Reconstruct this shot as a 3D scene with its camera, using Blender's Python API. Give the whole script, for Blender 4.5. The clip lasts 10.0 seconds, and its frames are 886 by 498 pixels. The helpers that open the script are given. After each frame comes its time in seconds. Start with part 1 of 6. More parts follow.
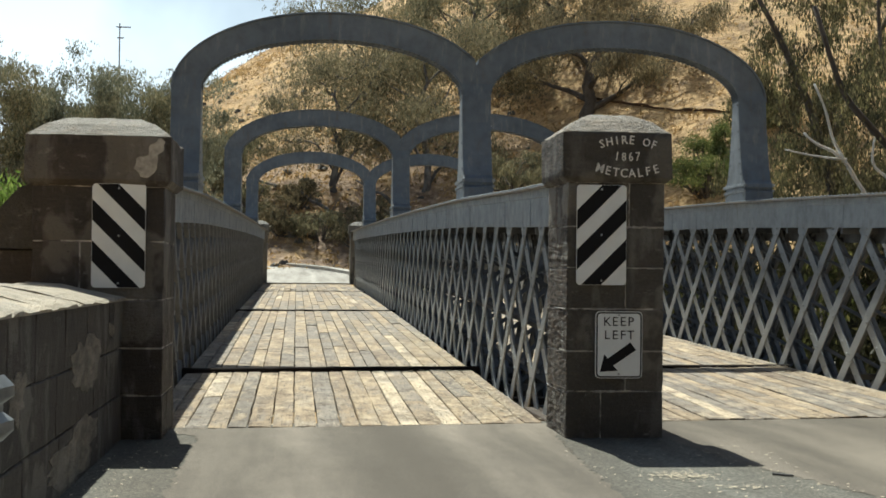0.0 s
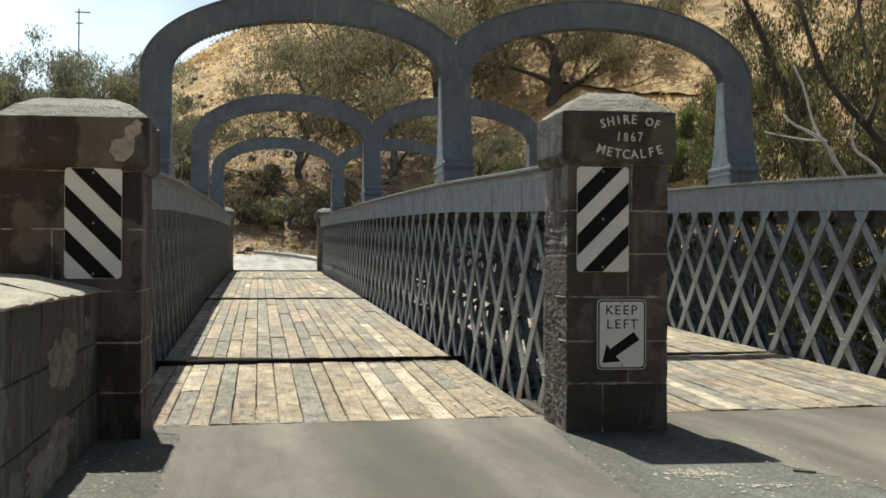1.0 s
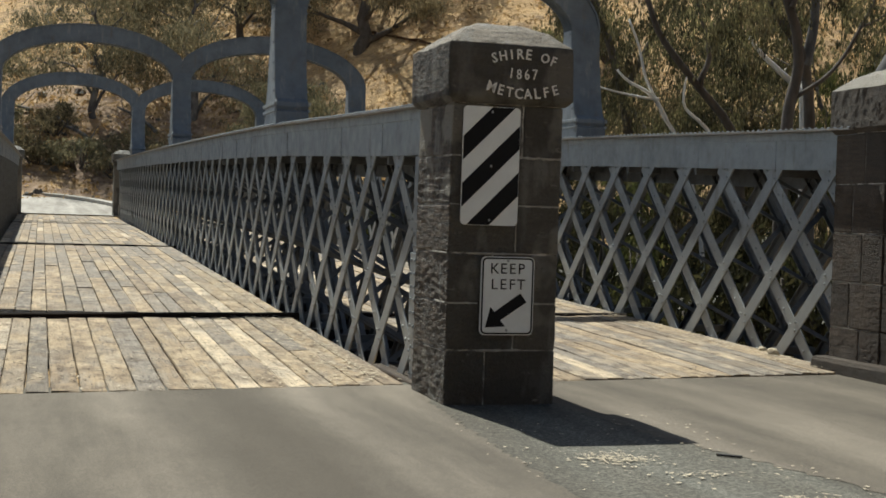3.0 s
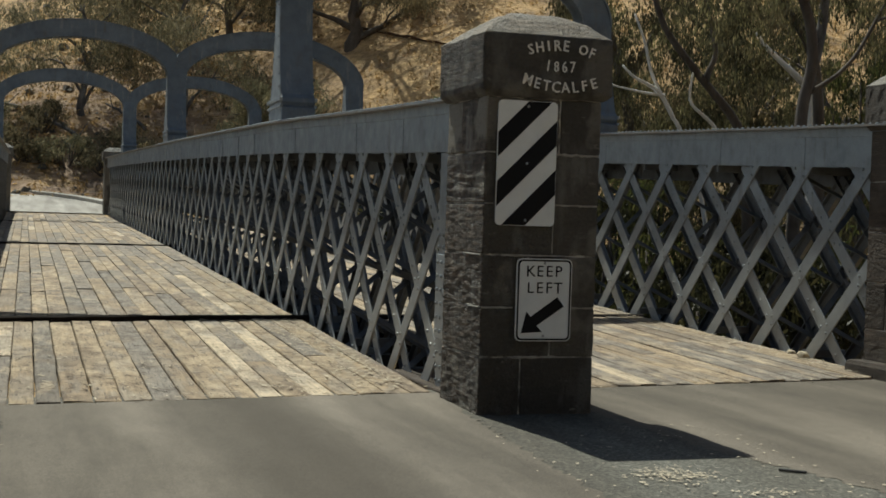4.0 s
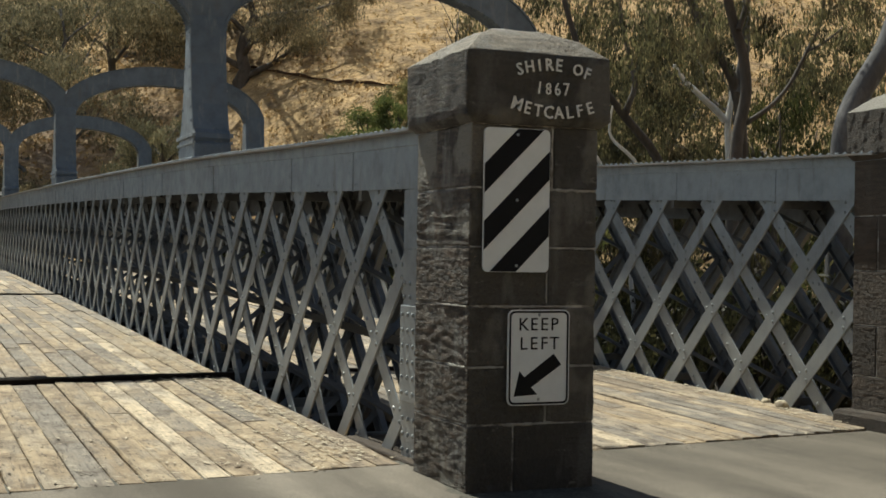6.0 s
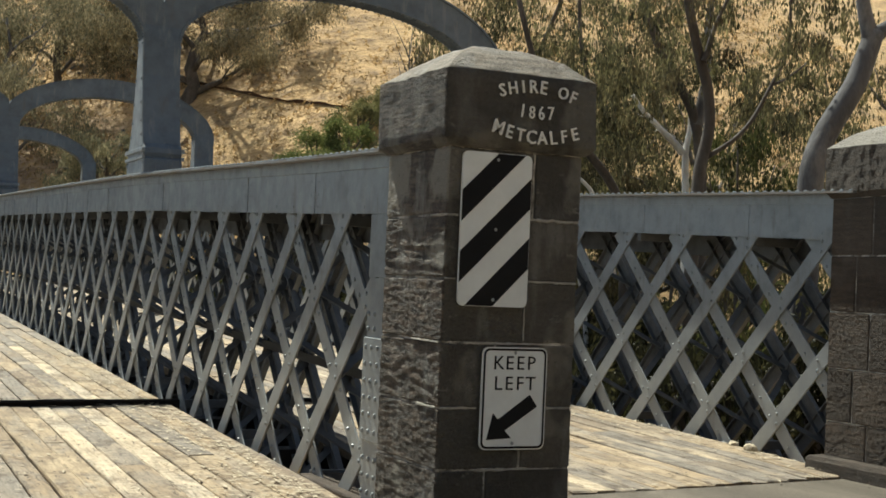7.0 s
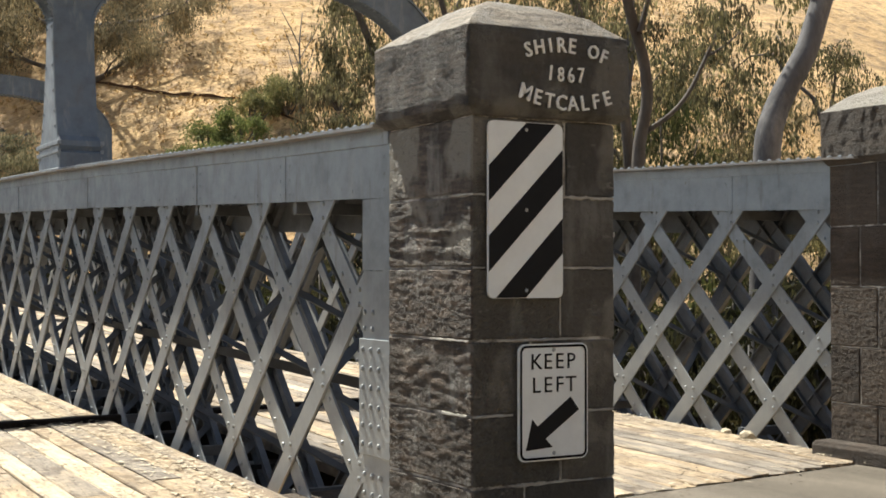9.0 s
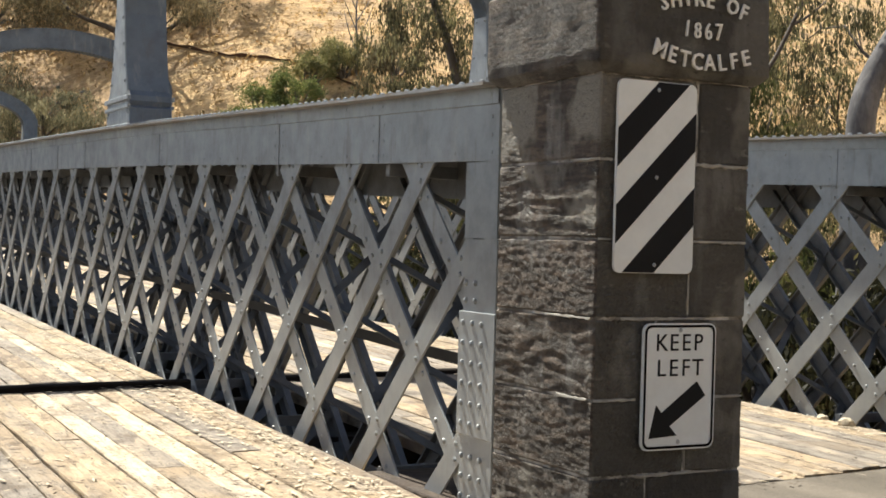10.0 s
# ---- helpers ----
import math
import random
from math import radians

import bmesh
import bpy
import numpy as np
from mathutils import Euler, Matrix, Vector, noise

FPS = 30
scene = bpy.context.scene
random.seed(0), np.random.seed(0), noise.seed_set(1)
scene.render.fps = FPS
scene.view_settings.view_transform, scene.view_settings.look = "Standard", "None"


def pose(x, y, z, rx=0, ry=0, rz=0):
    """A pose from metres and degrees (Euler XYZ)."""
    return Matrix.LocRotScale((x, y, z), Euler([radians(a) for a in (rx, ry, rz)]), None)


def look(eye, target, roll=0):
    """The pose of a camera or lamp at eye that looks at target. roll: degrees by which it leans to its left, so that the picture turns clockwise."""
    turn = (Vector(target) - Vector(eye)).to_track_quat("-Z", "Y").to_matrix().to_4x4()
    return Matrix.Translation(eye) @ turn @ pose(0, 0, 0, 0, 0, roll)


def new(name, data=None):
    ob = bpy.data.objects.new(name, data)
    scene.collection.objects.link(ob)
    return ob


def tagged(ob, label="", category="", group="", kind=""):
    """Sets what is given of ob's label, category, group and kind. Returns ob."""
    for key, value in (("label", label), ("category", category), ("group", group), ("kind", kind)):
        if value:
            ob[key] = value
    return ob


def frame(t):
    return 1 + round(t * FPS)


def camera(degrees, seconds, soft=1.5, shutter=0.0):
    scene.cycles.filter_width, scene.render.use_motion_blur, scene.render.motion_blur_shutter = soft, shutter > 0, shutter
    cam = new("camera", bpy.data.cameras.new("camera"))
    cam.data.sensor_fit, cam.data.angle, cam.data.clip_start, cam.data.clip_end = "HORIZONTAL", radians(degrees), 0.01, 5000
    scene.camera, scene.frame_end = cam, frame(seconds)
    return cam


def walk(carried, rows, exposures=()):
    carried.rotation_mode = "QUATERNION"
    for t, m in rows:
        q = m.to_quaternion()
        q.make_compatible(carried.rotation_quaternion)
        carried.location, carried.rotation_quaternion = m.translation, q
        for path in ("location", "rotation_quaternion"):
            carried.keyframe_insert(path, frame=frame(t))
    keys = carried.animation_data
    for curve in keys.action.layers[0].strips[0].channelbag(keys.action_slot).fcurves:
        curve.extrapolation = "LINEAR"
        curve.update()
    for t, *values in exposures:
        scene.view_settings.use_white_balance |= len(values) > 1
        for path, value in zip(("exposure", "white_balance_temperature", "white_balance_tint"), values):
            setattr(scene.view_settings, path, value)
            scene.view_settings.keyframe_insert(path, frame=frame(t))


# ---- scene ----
cam = camera(37.0, 10.0, 1.7)
PATH = [
    (0, (-2.859, -11.684, 1.43), (-2.639, -9.697, 1.471), 0.6),
    (0.5, (-2.998, -11.39, 1.439), (-2.709, -9.411, 1.447), -0.6),
    (1, (-3.055, -11.057, 1.443), (-2.779, -9.076, 1.463), 0.2),
    (1.5, (-3.146, -10.693, 1.421), (-2.752, -8.732, 1.407), 0.7),
    (2, (-3.271, -10.345, 1.418), (-2.86, -8.388, 1.366), -1.2),
    (2.5, (-3.337, -9.998, 1.419), (-2.829, -8.065, 1.36), 1.0),
    (2.7, (-3.353, -9.799, 1.409), (-2.8, -7.878, 1.357), 1.8),
    (3.8, (-3.55, -9.092, 1.412), (-2.938, -7.188, 1.367), 1.6),
    (4, (-3.576, -8.966, 1.418), (-2.973, -7.059, 1.368), 1.8),
    (4.5, (-3.674, -8.605, 1.458), (-3.085, -6.694, 1.475), -0.3),
    (5, (-3.701, -8.245, 1.443), (-3.117, -6.333, 1.464), 0.8),
    (5.5, (-3.711, -7.86, 1.423), (-2.993, -5.993, 1.437), 2.2),
    (5.7, (-3.742, -7.692, 1.429), (-2.973, -5.847, 1.436), 0.7),
    (6.8, (-3.668, -7.07, 1.496), (-2.886, -5.229, 1.532), 2.7),
    (7, (-3.674, -6.92, 1.488), (-2.831, -5.107, 1.54), 2.5),
    (7.5, (-3.742, -6.621, 1.497), (-2.809, -4.852, 1.535), 0.5),
    (8, (-3.739, -6.299, 1.486), (-2.823, -4.522, 1.568), 1.4),
    (8.5, (-3.773, -5.991, 1.478), (-2.811, -4.238, 1.531), 2.0),
    (9, (-3.872, -5.678, 1.484), (-2.876, -3.944, 1.523), -0.0),
    (9.5, (-3.882, -5.358, 1.487), (-2.948, -3.589, 1.515), 1.0),
    (10, (-3.923, -5.054, 1.483), (-2.986, -3.287, 1.473), 1.6),
]
EXPOSURE = [(0, 0.46, 6200, 0), (1, 0.48, 6210, 0), (1.5, 0.64, 6220, -1), (2, 0.58, 6240, 0), (2.5, 0.48, 6280, 3), (4, -0.13, 6250, 0), (4.5, -0.08, 6320, -2), (5.5, 0.11, 6380, 0), (7, 0.56, 6410, 0), (7.5, 0.78, 6450, 1), (9, 1.05, 6510, 6), (10, 1.13, 6530, 7)]
walk(cam, [(t, look(eye, target, roll)) for t, eye, target, roll in PATH], EXPOSURE)

# ---- light ----
SUN_TO = Vector((-0.078, 0.54, 0.84)).normalized()
world = bpy.data.worlds.new("sky_world")
scene.world = world
world.use_nodes = True
wn = world.node_tree.nodes
wl = world.node_tree.links
sky = wn.new("ShaderNodeTexSky")
sky.sky_type = "NISHITA"
sky.sun_disc = False
sky.sun_elevation = math.asin(SUN_TO.z)
sky.sun_rotation = math.atan2(SUN_TO.x, SUN_TO.y)
sky.air_density, sky.dust_density, sky.ozone_density = 1.0, 1.8, 1.0
# thin bright cloud low over the horizon
tcw, cloud, sep = wn.new("ShaderNodeTexCoord"), wn.new("ShaderNodeTexNoise"), wn.new("ShaderNodeSeparateXYZ")
cloud.inputs["Scale"].default_value, cloud.inputs["Detail"].default_value = 2.6, 6.0
wl.new(tcw.outputs["Generated"], cloud.inputs["Vector"])
wl.new(tcw.outputs["Generated"], sep.inputs[0])
cr, el = wn.new("ShaderNodeValToRGB"), wn.new("ShaderNodeMapRange")
cr.color_ramp.elements[0].position, cr.color_ramp.elements[1].position = 0.25, 0.48
wl.new(cloud.outputs["Fac"], cr.inputs["Fac"])
el.inputs["From Min"].default_value, el.inputs["From Max"].default_value = 0.14, 0.44
el.inputs["To Min"].default_value, el.inputs["To Max"].default_value = 1.0, 0.0
wl.new(sep.outputs["Z"], el.inputs["Value"])
cm = wn.new("ShaderNodeMath")
cm.operation = "MULTIPLY"
wl.new(cr.outputs["Color"], cm.inputs[0])
wl.new(el.outputs[0], cm.inputs[1])
cmix = wn.new("ShaderNodeMix")
cmix.data_type = "RGBA"
wl.new(cm.outputs[0], cmix.inputs["Factor"])
wl.new(sky.outputs["Color"], cmix.inputs[6])
cmix.inputs[7].default_value = (17.0, 18.8, 21.2, 1)
wl.new(cmix.outputs[2], wn["Background"].inputs["Color"])
wn["Background"].inputs["Strength"].default_value = 0.05
sun_data = bpy.data.lights.new("sun", "SUN")
sun_data.energy, sun_data.angle, sun_data.color = 5.0, radians(0.53), (1.0, 0.94, 0.84)
sun = new("sun", sun_data)
sun.matrix_world = look(tuple(SUN_TO * 90), (0, 0, 0))

# ---- materials ----


def nodes_of(name):
    m = bpy.data.materials.new(name)
    m.use_nodes = True
    n, l = m.node_tree.nodes, m.node_tree.links
    return m, n, l, n["Principled BSDF"]


def noise_tex(n, l, scale, detail=4.0, rough=0.55, coord=None, stretch=None, kind="Object"):
    tc = n.new("ShaderNodeTexCoord")
    tex = n.new("ShaderNodeTexNoise")
    tex.inputs["Scale"].default_value = scale
    tex.inputs["Detail"].default_value = detail
    tex.inputs["Roughness"].default_value = rough
    src = coord if coord is not None else tc.outputs[kind]
    if stretch:
        mp = n.new("ShaderNodeMapping")
        mp.inputs["Scale"].default_value = stretch
        l.new(src, mp.inputs["Vector"])
        src = mp.outputs["Vector"]
    l.new(src, tex.inputs["Vector"])
    return tex.outputs["Fac"]


def ramp(n, l, fac, stops):
    r = n.new("ShaderNodeValToRGB")
    e = r.color_ramp.elements
    while len(e) < len(stops):
        e.new(0.5)
    for el, (p, c) in zip(e, stops):
        el.position = p
        el.color = (*c, 1) if len(c) == 3 else c
    l.new(fac, r.inputs["Fac"])
    return r.outputs["Color"]


def mixc(n, l, fac, a, b, mode="MIX"):
    m = n.new("ShaderNodeMix")
    m.data_type, m.blend_type = "RGBA", mode
    if isinstance(fac, float):
        m.inputs["Factor"].default_value = fac
    else:
        l.new(fac, m.inputs["Factor"])
    for s, v in ((6, a), (7, b)):
        if isinstance(v, tuple):
            m.inputs[s].default_value = (*v, 1)
        else:
            l.new(v, m.inputs[s])
    return m.outputs[2]


def bump(n, l, bsdf, heights):
    prev = None
    for h, strength, dist in heights:
        b = n.new("ShaderNodeBump")
        b.inputs["Strength"].default_value = strength
        b.inputs["Distance"].default_value = dist
        l.new(h, b.inputs["Height"])
        if prev:
            l.new(prev, b.inputs["Normal"])
        prev = b.outputs["Normal"]
    l.new(prev, bsdf.inputs["Normal"])


def world_pos(n):
    return n.new("ShaderNodeNewGeometry").outputs["Position"]


def per_object(n):
    return n.new("ShaderNodeObjectInfo").outputs["Random"]


def per_island(n):
    return n.new("ShaderNodeNewGeometry").outputs["Random Per Island"]


def mat_stone(name, low, high, mortar_rough=0.9, bump_far=0.02, strata=0.25, lime=1.0, bed=7.0):
    m, n, l, b = nodes_of(name)
    p = world_pos(n)
    big = noise_tex(n, l, 2.2, 5, 0.6, p)
    fine = noise_tex(n, l, 38, 5, 0.7, p)
    strat = noise_tex(n, l, 9, 6, 0.75, p, (0.6, 0.6, 5.0))
    c = ramp(n, l, big, [(0.3, low), (0.7, high)])
    c = mixc(n, l, 0.55, c, ramp(n, l, fine, [(0.3, (0.35, 0.33, 0.31)), (0.72, (0.95, 0.92, 0.88))]), "MULTIPLY")
    layer = noise_tex(n, l, 6, 6, 0.68, p, (0.8, 0.8, bed))
    c = mixc(n, l, strata, c, ramp(n, l, layer, [(0.40, (0.25, 0.22, 0.2)), (0.5, (0.85, 0.82, 0.79)), (0.6, (2.0, 1.9, 1.8))]), "MULTIPLY")
    smear = noise_tex(n, l, 2.6, 5, 0.6, p, (1.6, 1.6, 0.55))
    c = mixc(n, l, ramp(n, l, smear, [(0.53, (0, 0, 0)), (0.64, (0.6 * lime,) * 3)]), c, (0.27, 0.26, 0.24))
    tone = n.new("ShaderNodeHueSaturation")
    mul = n.new("ShaderNodeMath")
    mul.operation = "MULTIPLY_ADD"
    mul.inputs[1].default_value, mul.inputs[2].default_value = 0.5, 0.75
    l.new(per_object(n), mul.inputs[0])
    l.new(mul.outputs[0], tone.inputs["Value"])
    l.new(c, tone.inputs["Color"])
    # pale lichen and lime streaks
    streak = noise_tex(n, l, 5.5, 7, 0.75, p, (1, 1, 2.0))
    mask = ramp(n, l, streak, [(0.59, (0, 0, 0)), (0.68, (0.75 * lime,) * 3)])
    c = mixc(n, l, mask, tone.outputs["Color"], (0.40, 0.37, 0.325))
    patch = noise_tex(n, l, 1.25, 4, 0.55, p, (1, 1, 0.8))
    c = mixc(n, l, ramp(n, l, patch, [(0.54, (0, 0, 0)), (0.575, (0.85 * lime,) * 3)]), c, (0.27, 0.248, 0.21))
    pit = noise_tex(n, l, 34, 4, 0.65, p)
    c = mixc(n, l, ramp(n, l, pit, [(0.3, (0.75, 0.75, 0.75)), (0.39, (0, 0, 0))]), c, (0.03, 0.025, 0.02))
    l.new(c, b.inputs["Base Color"])
    b.inputs["Roughness"].default_value = mortar_rough - 0.22
    b.inputs["Specular IOR Level"].default_value = 0.5
    bump(n, l, b, [(strat, 1.0, bump_far * 1.6), (layer, strata, 0.04), (pit, 1.0, 0.022), (fine, 0.8, 0.012)])
    return m


def mat_mortar():
    m, n, l, b = nodes_of("lime_mortar")
    p = world_pos(n)
    f = noise_tex(n, l, 30, 5, 0.7, p)
    g = noise_tex(n, l, 5, 5, 0.65, p)
    c = ramp(n, l, g, [(0.42, (0.11, 0.10, 0.088)), (0.6, (0.55, 0.52, 0.47))])
    l.new(c, b.inputs["Base Color"])
    b.inputs["Roughness"].default_value = 0.95
    bump(n, l, b, [(f, 0.7, 0.006)])
    return m


def mat_paint(name, low, high, rust=0.0):
    m, n, l, b = nodes_of(name)
    p = world_pos(n)
    big = noise_tex(n, l, 0.8, 4, 0.6, p)
    mid = noise_tex(n, l, 4.5, 6, 0.7, p)
    fine = noise_tex(n, l, 24, 5, 0.65, p)
    run = noise_tex(n, l, 7, 5, 0.65, p, (1, 1, 0.18))
    c = ramp(n, l, big, [(0.3, low), (0.7, high)])
    # chalky bloom, runs of grime and rust specks
    c = mixc(n, l, 0.5, c, ramp(n, l, mid, [(0.34, (0.66, 0.64, 0.61)), (0.5, (1, 1, 1)), (0.68, (1.28, 1.26, 1.22))]), "MULTIPLY")
    c = mixc(n, l, ramp(n, l, run, [(0.56, (0, 0, 0)), (0.72, (0.35, 0.35, 0.35))]), c, (0.33, 0.33, 0.31))
    c = mixc(n, l, ramp(n, l, run, [(0.3, (0.45, 0.45, 0.45)), (0.42, (0, 0, 0))]), c, (0.11, 0.095, 0.078))
    c = mixc(n, l, ramp(n, l, fine, [(0.66, (0, 0, 0)), (0.74, (0.6, 0.6, 0.6))]), c, (0.10, 0.07, 0.05))
    # paler colour near the deck, standing in for sun on the lower webs
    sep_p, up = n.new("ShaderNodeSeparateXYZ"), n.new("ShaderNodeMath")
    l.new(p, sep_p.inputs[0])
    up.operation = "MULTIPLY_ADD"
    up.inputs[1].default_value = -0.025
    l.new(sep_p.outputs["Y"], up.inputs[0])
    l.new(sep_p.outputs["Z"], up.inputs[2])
    reach, web_sun = n.new("ShaderNodeMapRange"), n.new("ShaderNodeMath")
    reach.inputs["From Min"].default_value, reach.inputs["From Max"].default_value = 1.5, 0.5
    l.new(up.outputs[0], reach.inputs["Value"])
    web_sun.operation = "MULTIPLY"
    l.new(reach.outputs[0], web_sun.inputs[0])
    l.new(ramp(n, l, noise_tex(n, l, 3.0, 5, 0.65, p), [(0.3, (0.35, 0.35, 0.35)), (0.65, (0.8, 0.8, 0.8))]), web_sun.inputs[1])
    c = mixc(n, l, web_sun.outputs[0], c, (0.395, 0.405, 0.40))
    if rust:
        c = mixc(n, l, ramp(n, l, mid, [(0.36, (rust,) * 3), (0.62, (rust * 0.3,) * 3)]), c, (0.24, 0.185, 0.13))
    l.new(c, b.inputs["Base Color"])
    l.new(ramp(n, l, mid, [(0.35, (0.62, 0.62, 0.62)), (0.65, (0.42, 0.42, 0.42))]), b.inputs["Roughness"])
    b.inputs["Specular IOR Level"].default_value = 0.45
    bump(n, l, b, [(noise_tex(n, l, 6, 3, 0.5, p), 0.2, 0.012), (fine, 0.15, 0.003)])
    return m


def mat_plank():
    m, n, l, b = nodes_of("weathered_timber")
    p = world_pos(n)
    tc = n.new("ShaderNodeTexCoord")
    rnd = n.new("ShaderNodeMath")
    rnd.operation = "ADD"
    l.new(per_object(n), rnd.inputs[0])
    l.new(per_island(n), rnd.inputs[1])
    fr = n.new("ShaderNodeMath")
    fr.operation = "FRACT"
    l.new(rnd.outputs[0], fr.inputs[0])
    # shift the grain from board to board
    sh = n.new("ShaderNodeVectorMath")
    sh.operation = "ADD"
    cx = n.new("ShaderNodeCombineXYZ")
    k = n.new("ShaderNodeMath")
    k.operation = "MULTIPLY"
    k.inputs[1].default_value = 37.0
    l.new(fr.outputs[0], k.inputs[0])
    l.new(k.outputs[0], cx.inputs["Y"])
    l.new(k.outputs[0], cx.inputs["X"])
    l.new(p, sh.inputs[0])
    l.new(cx.outputs[0], sh.inputs[1])
    grain = noise_tex(n, l, 5, 7, 0.74, sh.outputs[0], (7, 0.35, 3))
    knots = noise_tex(n, l, 3.2, 4, 0.6, sh.outputs[0], (2.6, 1.0, 1))
    wear = noise_tex(n, l, 1.1, 5, 0.65, sh.outputs[0], (1.6, 0.6, 1))
    kinds = n.new("ShaderNodeValToRGB")
    kinds.color_ramp.interpolation = "CONSTANT"
    tones = ((0.0, (0.229, 0.200, 0.168)), (0.14, (0.370, 0.289, 0.190)), (0.27, (0.265, 0.229, 0.188)), (0.38, (0.426, 0.335, 0.222)), (0.47, (0.180, 0.157, 0.129)),
             (0.56, (0.385, 0.298, 0.194)), (0.67, (0.241, 0.210, 0.174)), (0.76, (0.314, 0.241, 0.159)), (0.87, (0.616, 0.521, 0.386)), (0.905, (0.234, 0.181, 0.128)))
    e = kinds.color_ramp.elements
    while len(e) < len(tones):
        e.new(0.5)
    for el2, (at, col) in zip(e, tones):
        el2.position, el2.color = at, (*col, 1)
    l.new(fr.outputs[0], kinds.inputs["Fac"])
    base = kinds.outputs["Color"]
    # grey weathering and bare tan wood come and go along each board
    age = noise_tex(n, l, 1.5, 5, 0.62, sh.outputs[0], (2.2, 0.55, 1))
    base = mixc(n, l, ramp(n, l, age, [(0.49, (0, 0, 0)), (0.56, (0.45, 0.45, 0.45))]), base, (0.29, 0.268, 0.238))
    base = mixc(n, l, ramp(n, l, age, [(0.36, (0.45, 0.45, 0.45)), (0.44, (0, 0, 0))]), base, (0.56, 0.455, 0.31))
    c = mixc(n, l, 0.42, base, ramp(n, l, grain, [(0.36, (0.28, 0.24, 0.2)), (0.5, (0.95, 0.93, 0.9)), (0.66, (1.3, 1.28, 1.24))]), "MULTIPLY")
    c = mixc(n, l, ramp(n, l, wear, [(0.54, (0, 0, 0)), (0.64, (0.5, 0.5, 0.5))]), c, (0.58, 0.47, 0.32))
    c = mixc(n, l, ramp(n, l, knots, [(0.62, (0, 0, 0)), (0.7, (0.7, 0.7, 0.7))]), c, (0.12, 0.085, 0.055))
    crack = noise_tex(n, l, 5, 8, 0.8, sh.outputs[0], (9, 0.8, 3))
    c = mixc(n, l, ramp(n, l, crack, [(0.38, (0.95, 0.95, 0.95)), (0.44, (0, 0, 0))]), c, (0.055, 0.04, 0.028))
    stain = noise_tex(n, l, 2.6, 6, 0.7, sh.outputs[0], (1.8, 1.0, 1))
    c = mixc(n, l, 0.85, c, ramp(n, l, stain, [(0.36, (0.42, 0.36, 0.31)), (0.47, (0.94, 0.92, 0.9)), (0.66, (1.25, 1.22, 1.16))]), "MULTIPLY")
    # trodden dirt lies across several boards
    dirt = noise_tex(n, l, 1.4, 6, 0.68, p, (1.0, 0.8, 1))
    c = mixc(n, l, ramp(n, l, dirt, [(0.53, (0, 0, 0)), (0.61, (0.6, 0.6, 0.6))]), c, (0.2, 0.15, 0.098))
    # splits and chips that run across the grain
    chip = noise_tex(n, l, 7.0, 5, 0.7, sh.outputs[0], (1.0, 2.6, 1))
    c = mixc(n, l, ramp(n, l, chip, [(0.62, (0, 0, 0)), (0.67, (0.85, 0.85, 0.85))]), c, (0.075, 0.055, 0.038))
    l.new(c, b.inputs["Base Color"])
    b.inputs["Roughness"].default_value = 0.8
    bump(n, l, b, [(grain, 0.45, 0.012), (crack, 0.8, 0.016), (knots, 0.4, 0.01)])
    return m


def mat_asphalt(name, low, high, coarse, specks, band=None):
    m, n, l, b = nodes_of(name)
    p = world_pos(n)
    big = noise_tex(n, l, 0.45, 4, 0.6, p, (1.8, 0.35, 1))
    mid = noise_tex(n, l, 3.0, 5, 0.6, p)
    fine = noise_tex(n, l, coarse, 3, 0.8, p)
    c = ramp(n, l, big, [(0.32, low), (0.68, high)])
    c = mixc(n, l, 0.35, c, ramp(n, l, mid, [(0.3, (0.6, 0.6, 0.6)), (0.7, (1, 1, 1))]), "MULTIPLY")
    lane = noise_tex(n, l, 1.0, 5, 0.6, p, (1.7, 0.2, 1))
    c = mixc(n, l, 0.7, c, ramp(n, l, lane, [(0.36, (0.55, 0.525, 0.48)), (0.64, (1.22, 1.2, 1.17))]), "MULTIPLY")
    if band:
        # a dark rubbed track along the lane
        sx = n.new("ShaderNodeSeparateXYZ")
        l.new(p, sx.inputs[0])
        add, off, ab = n.new("ShaderNodeMath"), n.new("ShaderNodeMath"), n.new("ShaderNodeMath")
        add.operation, off.operation, ab.operation = "MULTIPLY_ADD", "SUBTRACT", "ABSOLUTE"
        l.new(noise_tex(n, l, 0.8, 5, 0.65, p, (1, 0.4, 1)), add.inputs[0])
        add.inputs[1].default_value = 1.1
        l.new(sx.outputs["X"], add.inputs[2])
        l.new(add.outputs[0], off.inputs[0])
        off.inputs[1].default_value = band + 0.55
        l.new(off.outputs[0], ab.inputs[0])
        c = mixc(n, l, ramp(n, l, ab.outputs[0], [(0.12, (0.8, 0.8, 0.8)), (0.62, (0, 0, 0))]), c, (0.066, 0.052, 0.036))
    c = mixc(n, l, specks, c, ramp(n, l, fine, [(0.36, (0.25, 0.26, 0.27)), (0.52, (0.9, 0.9, 0.9)), (0.68, (1.8, 1.85, 1.9))]), "MULTIPLY")
    l.new(c, b.inputs["Base Color"])
    b.inputs["Roughness"].default_value = 0.88
    bump(n, l, b, [(fine, 0.5, 0.006), (mid, 0.2, 0.02)])
    return m


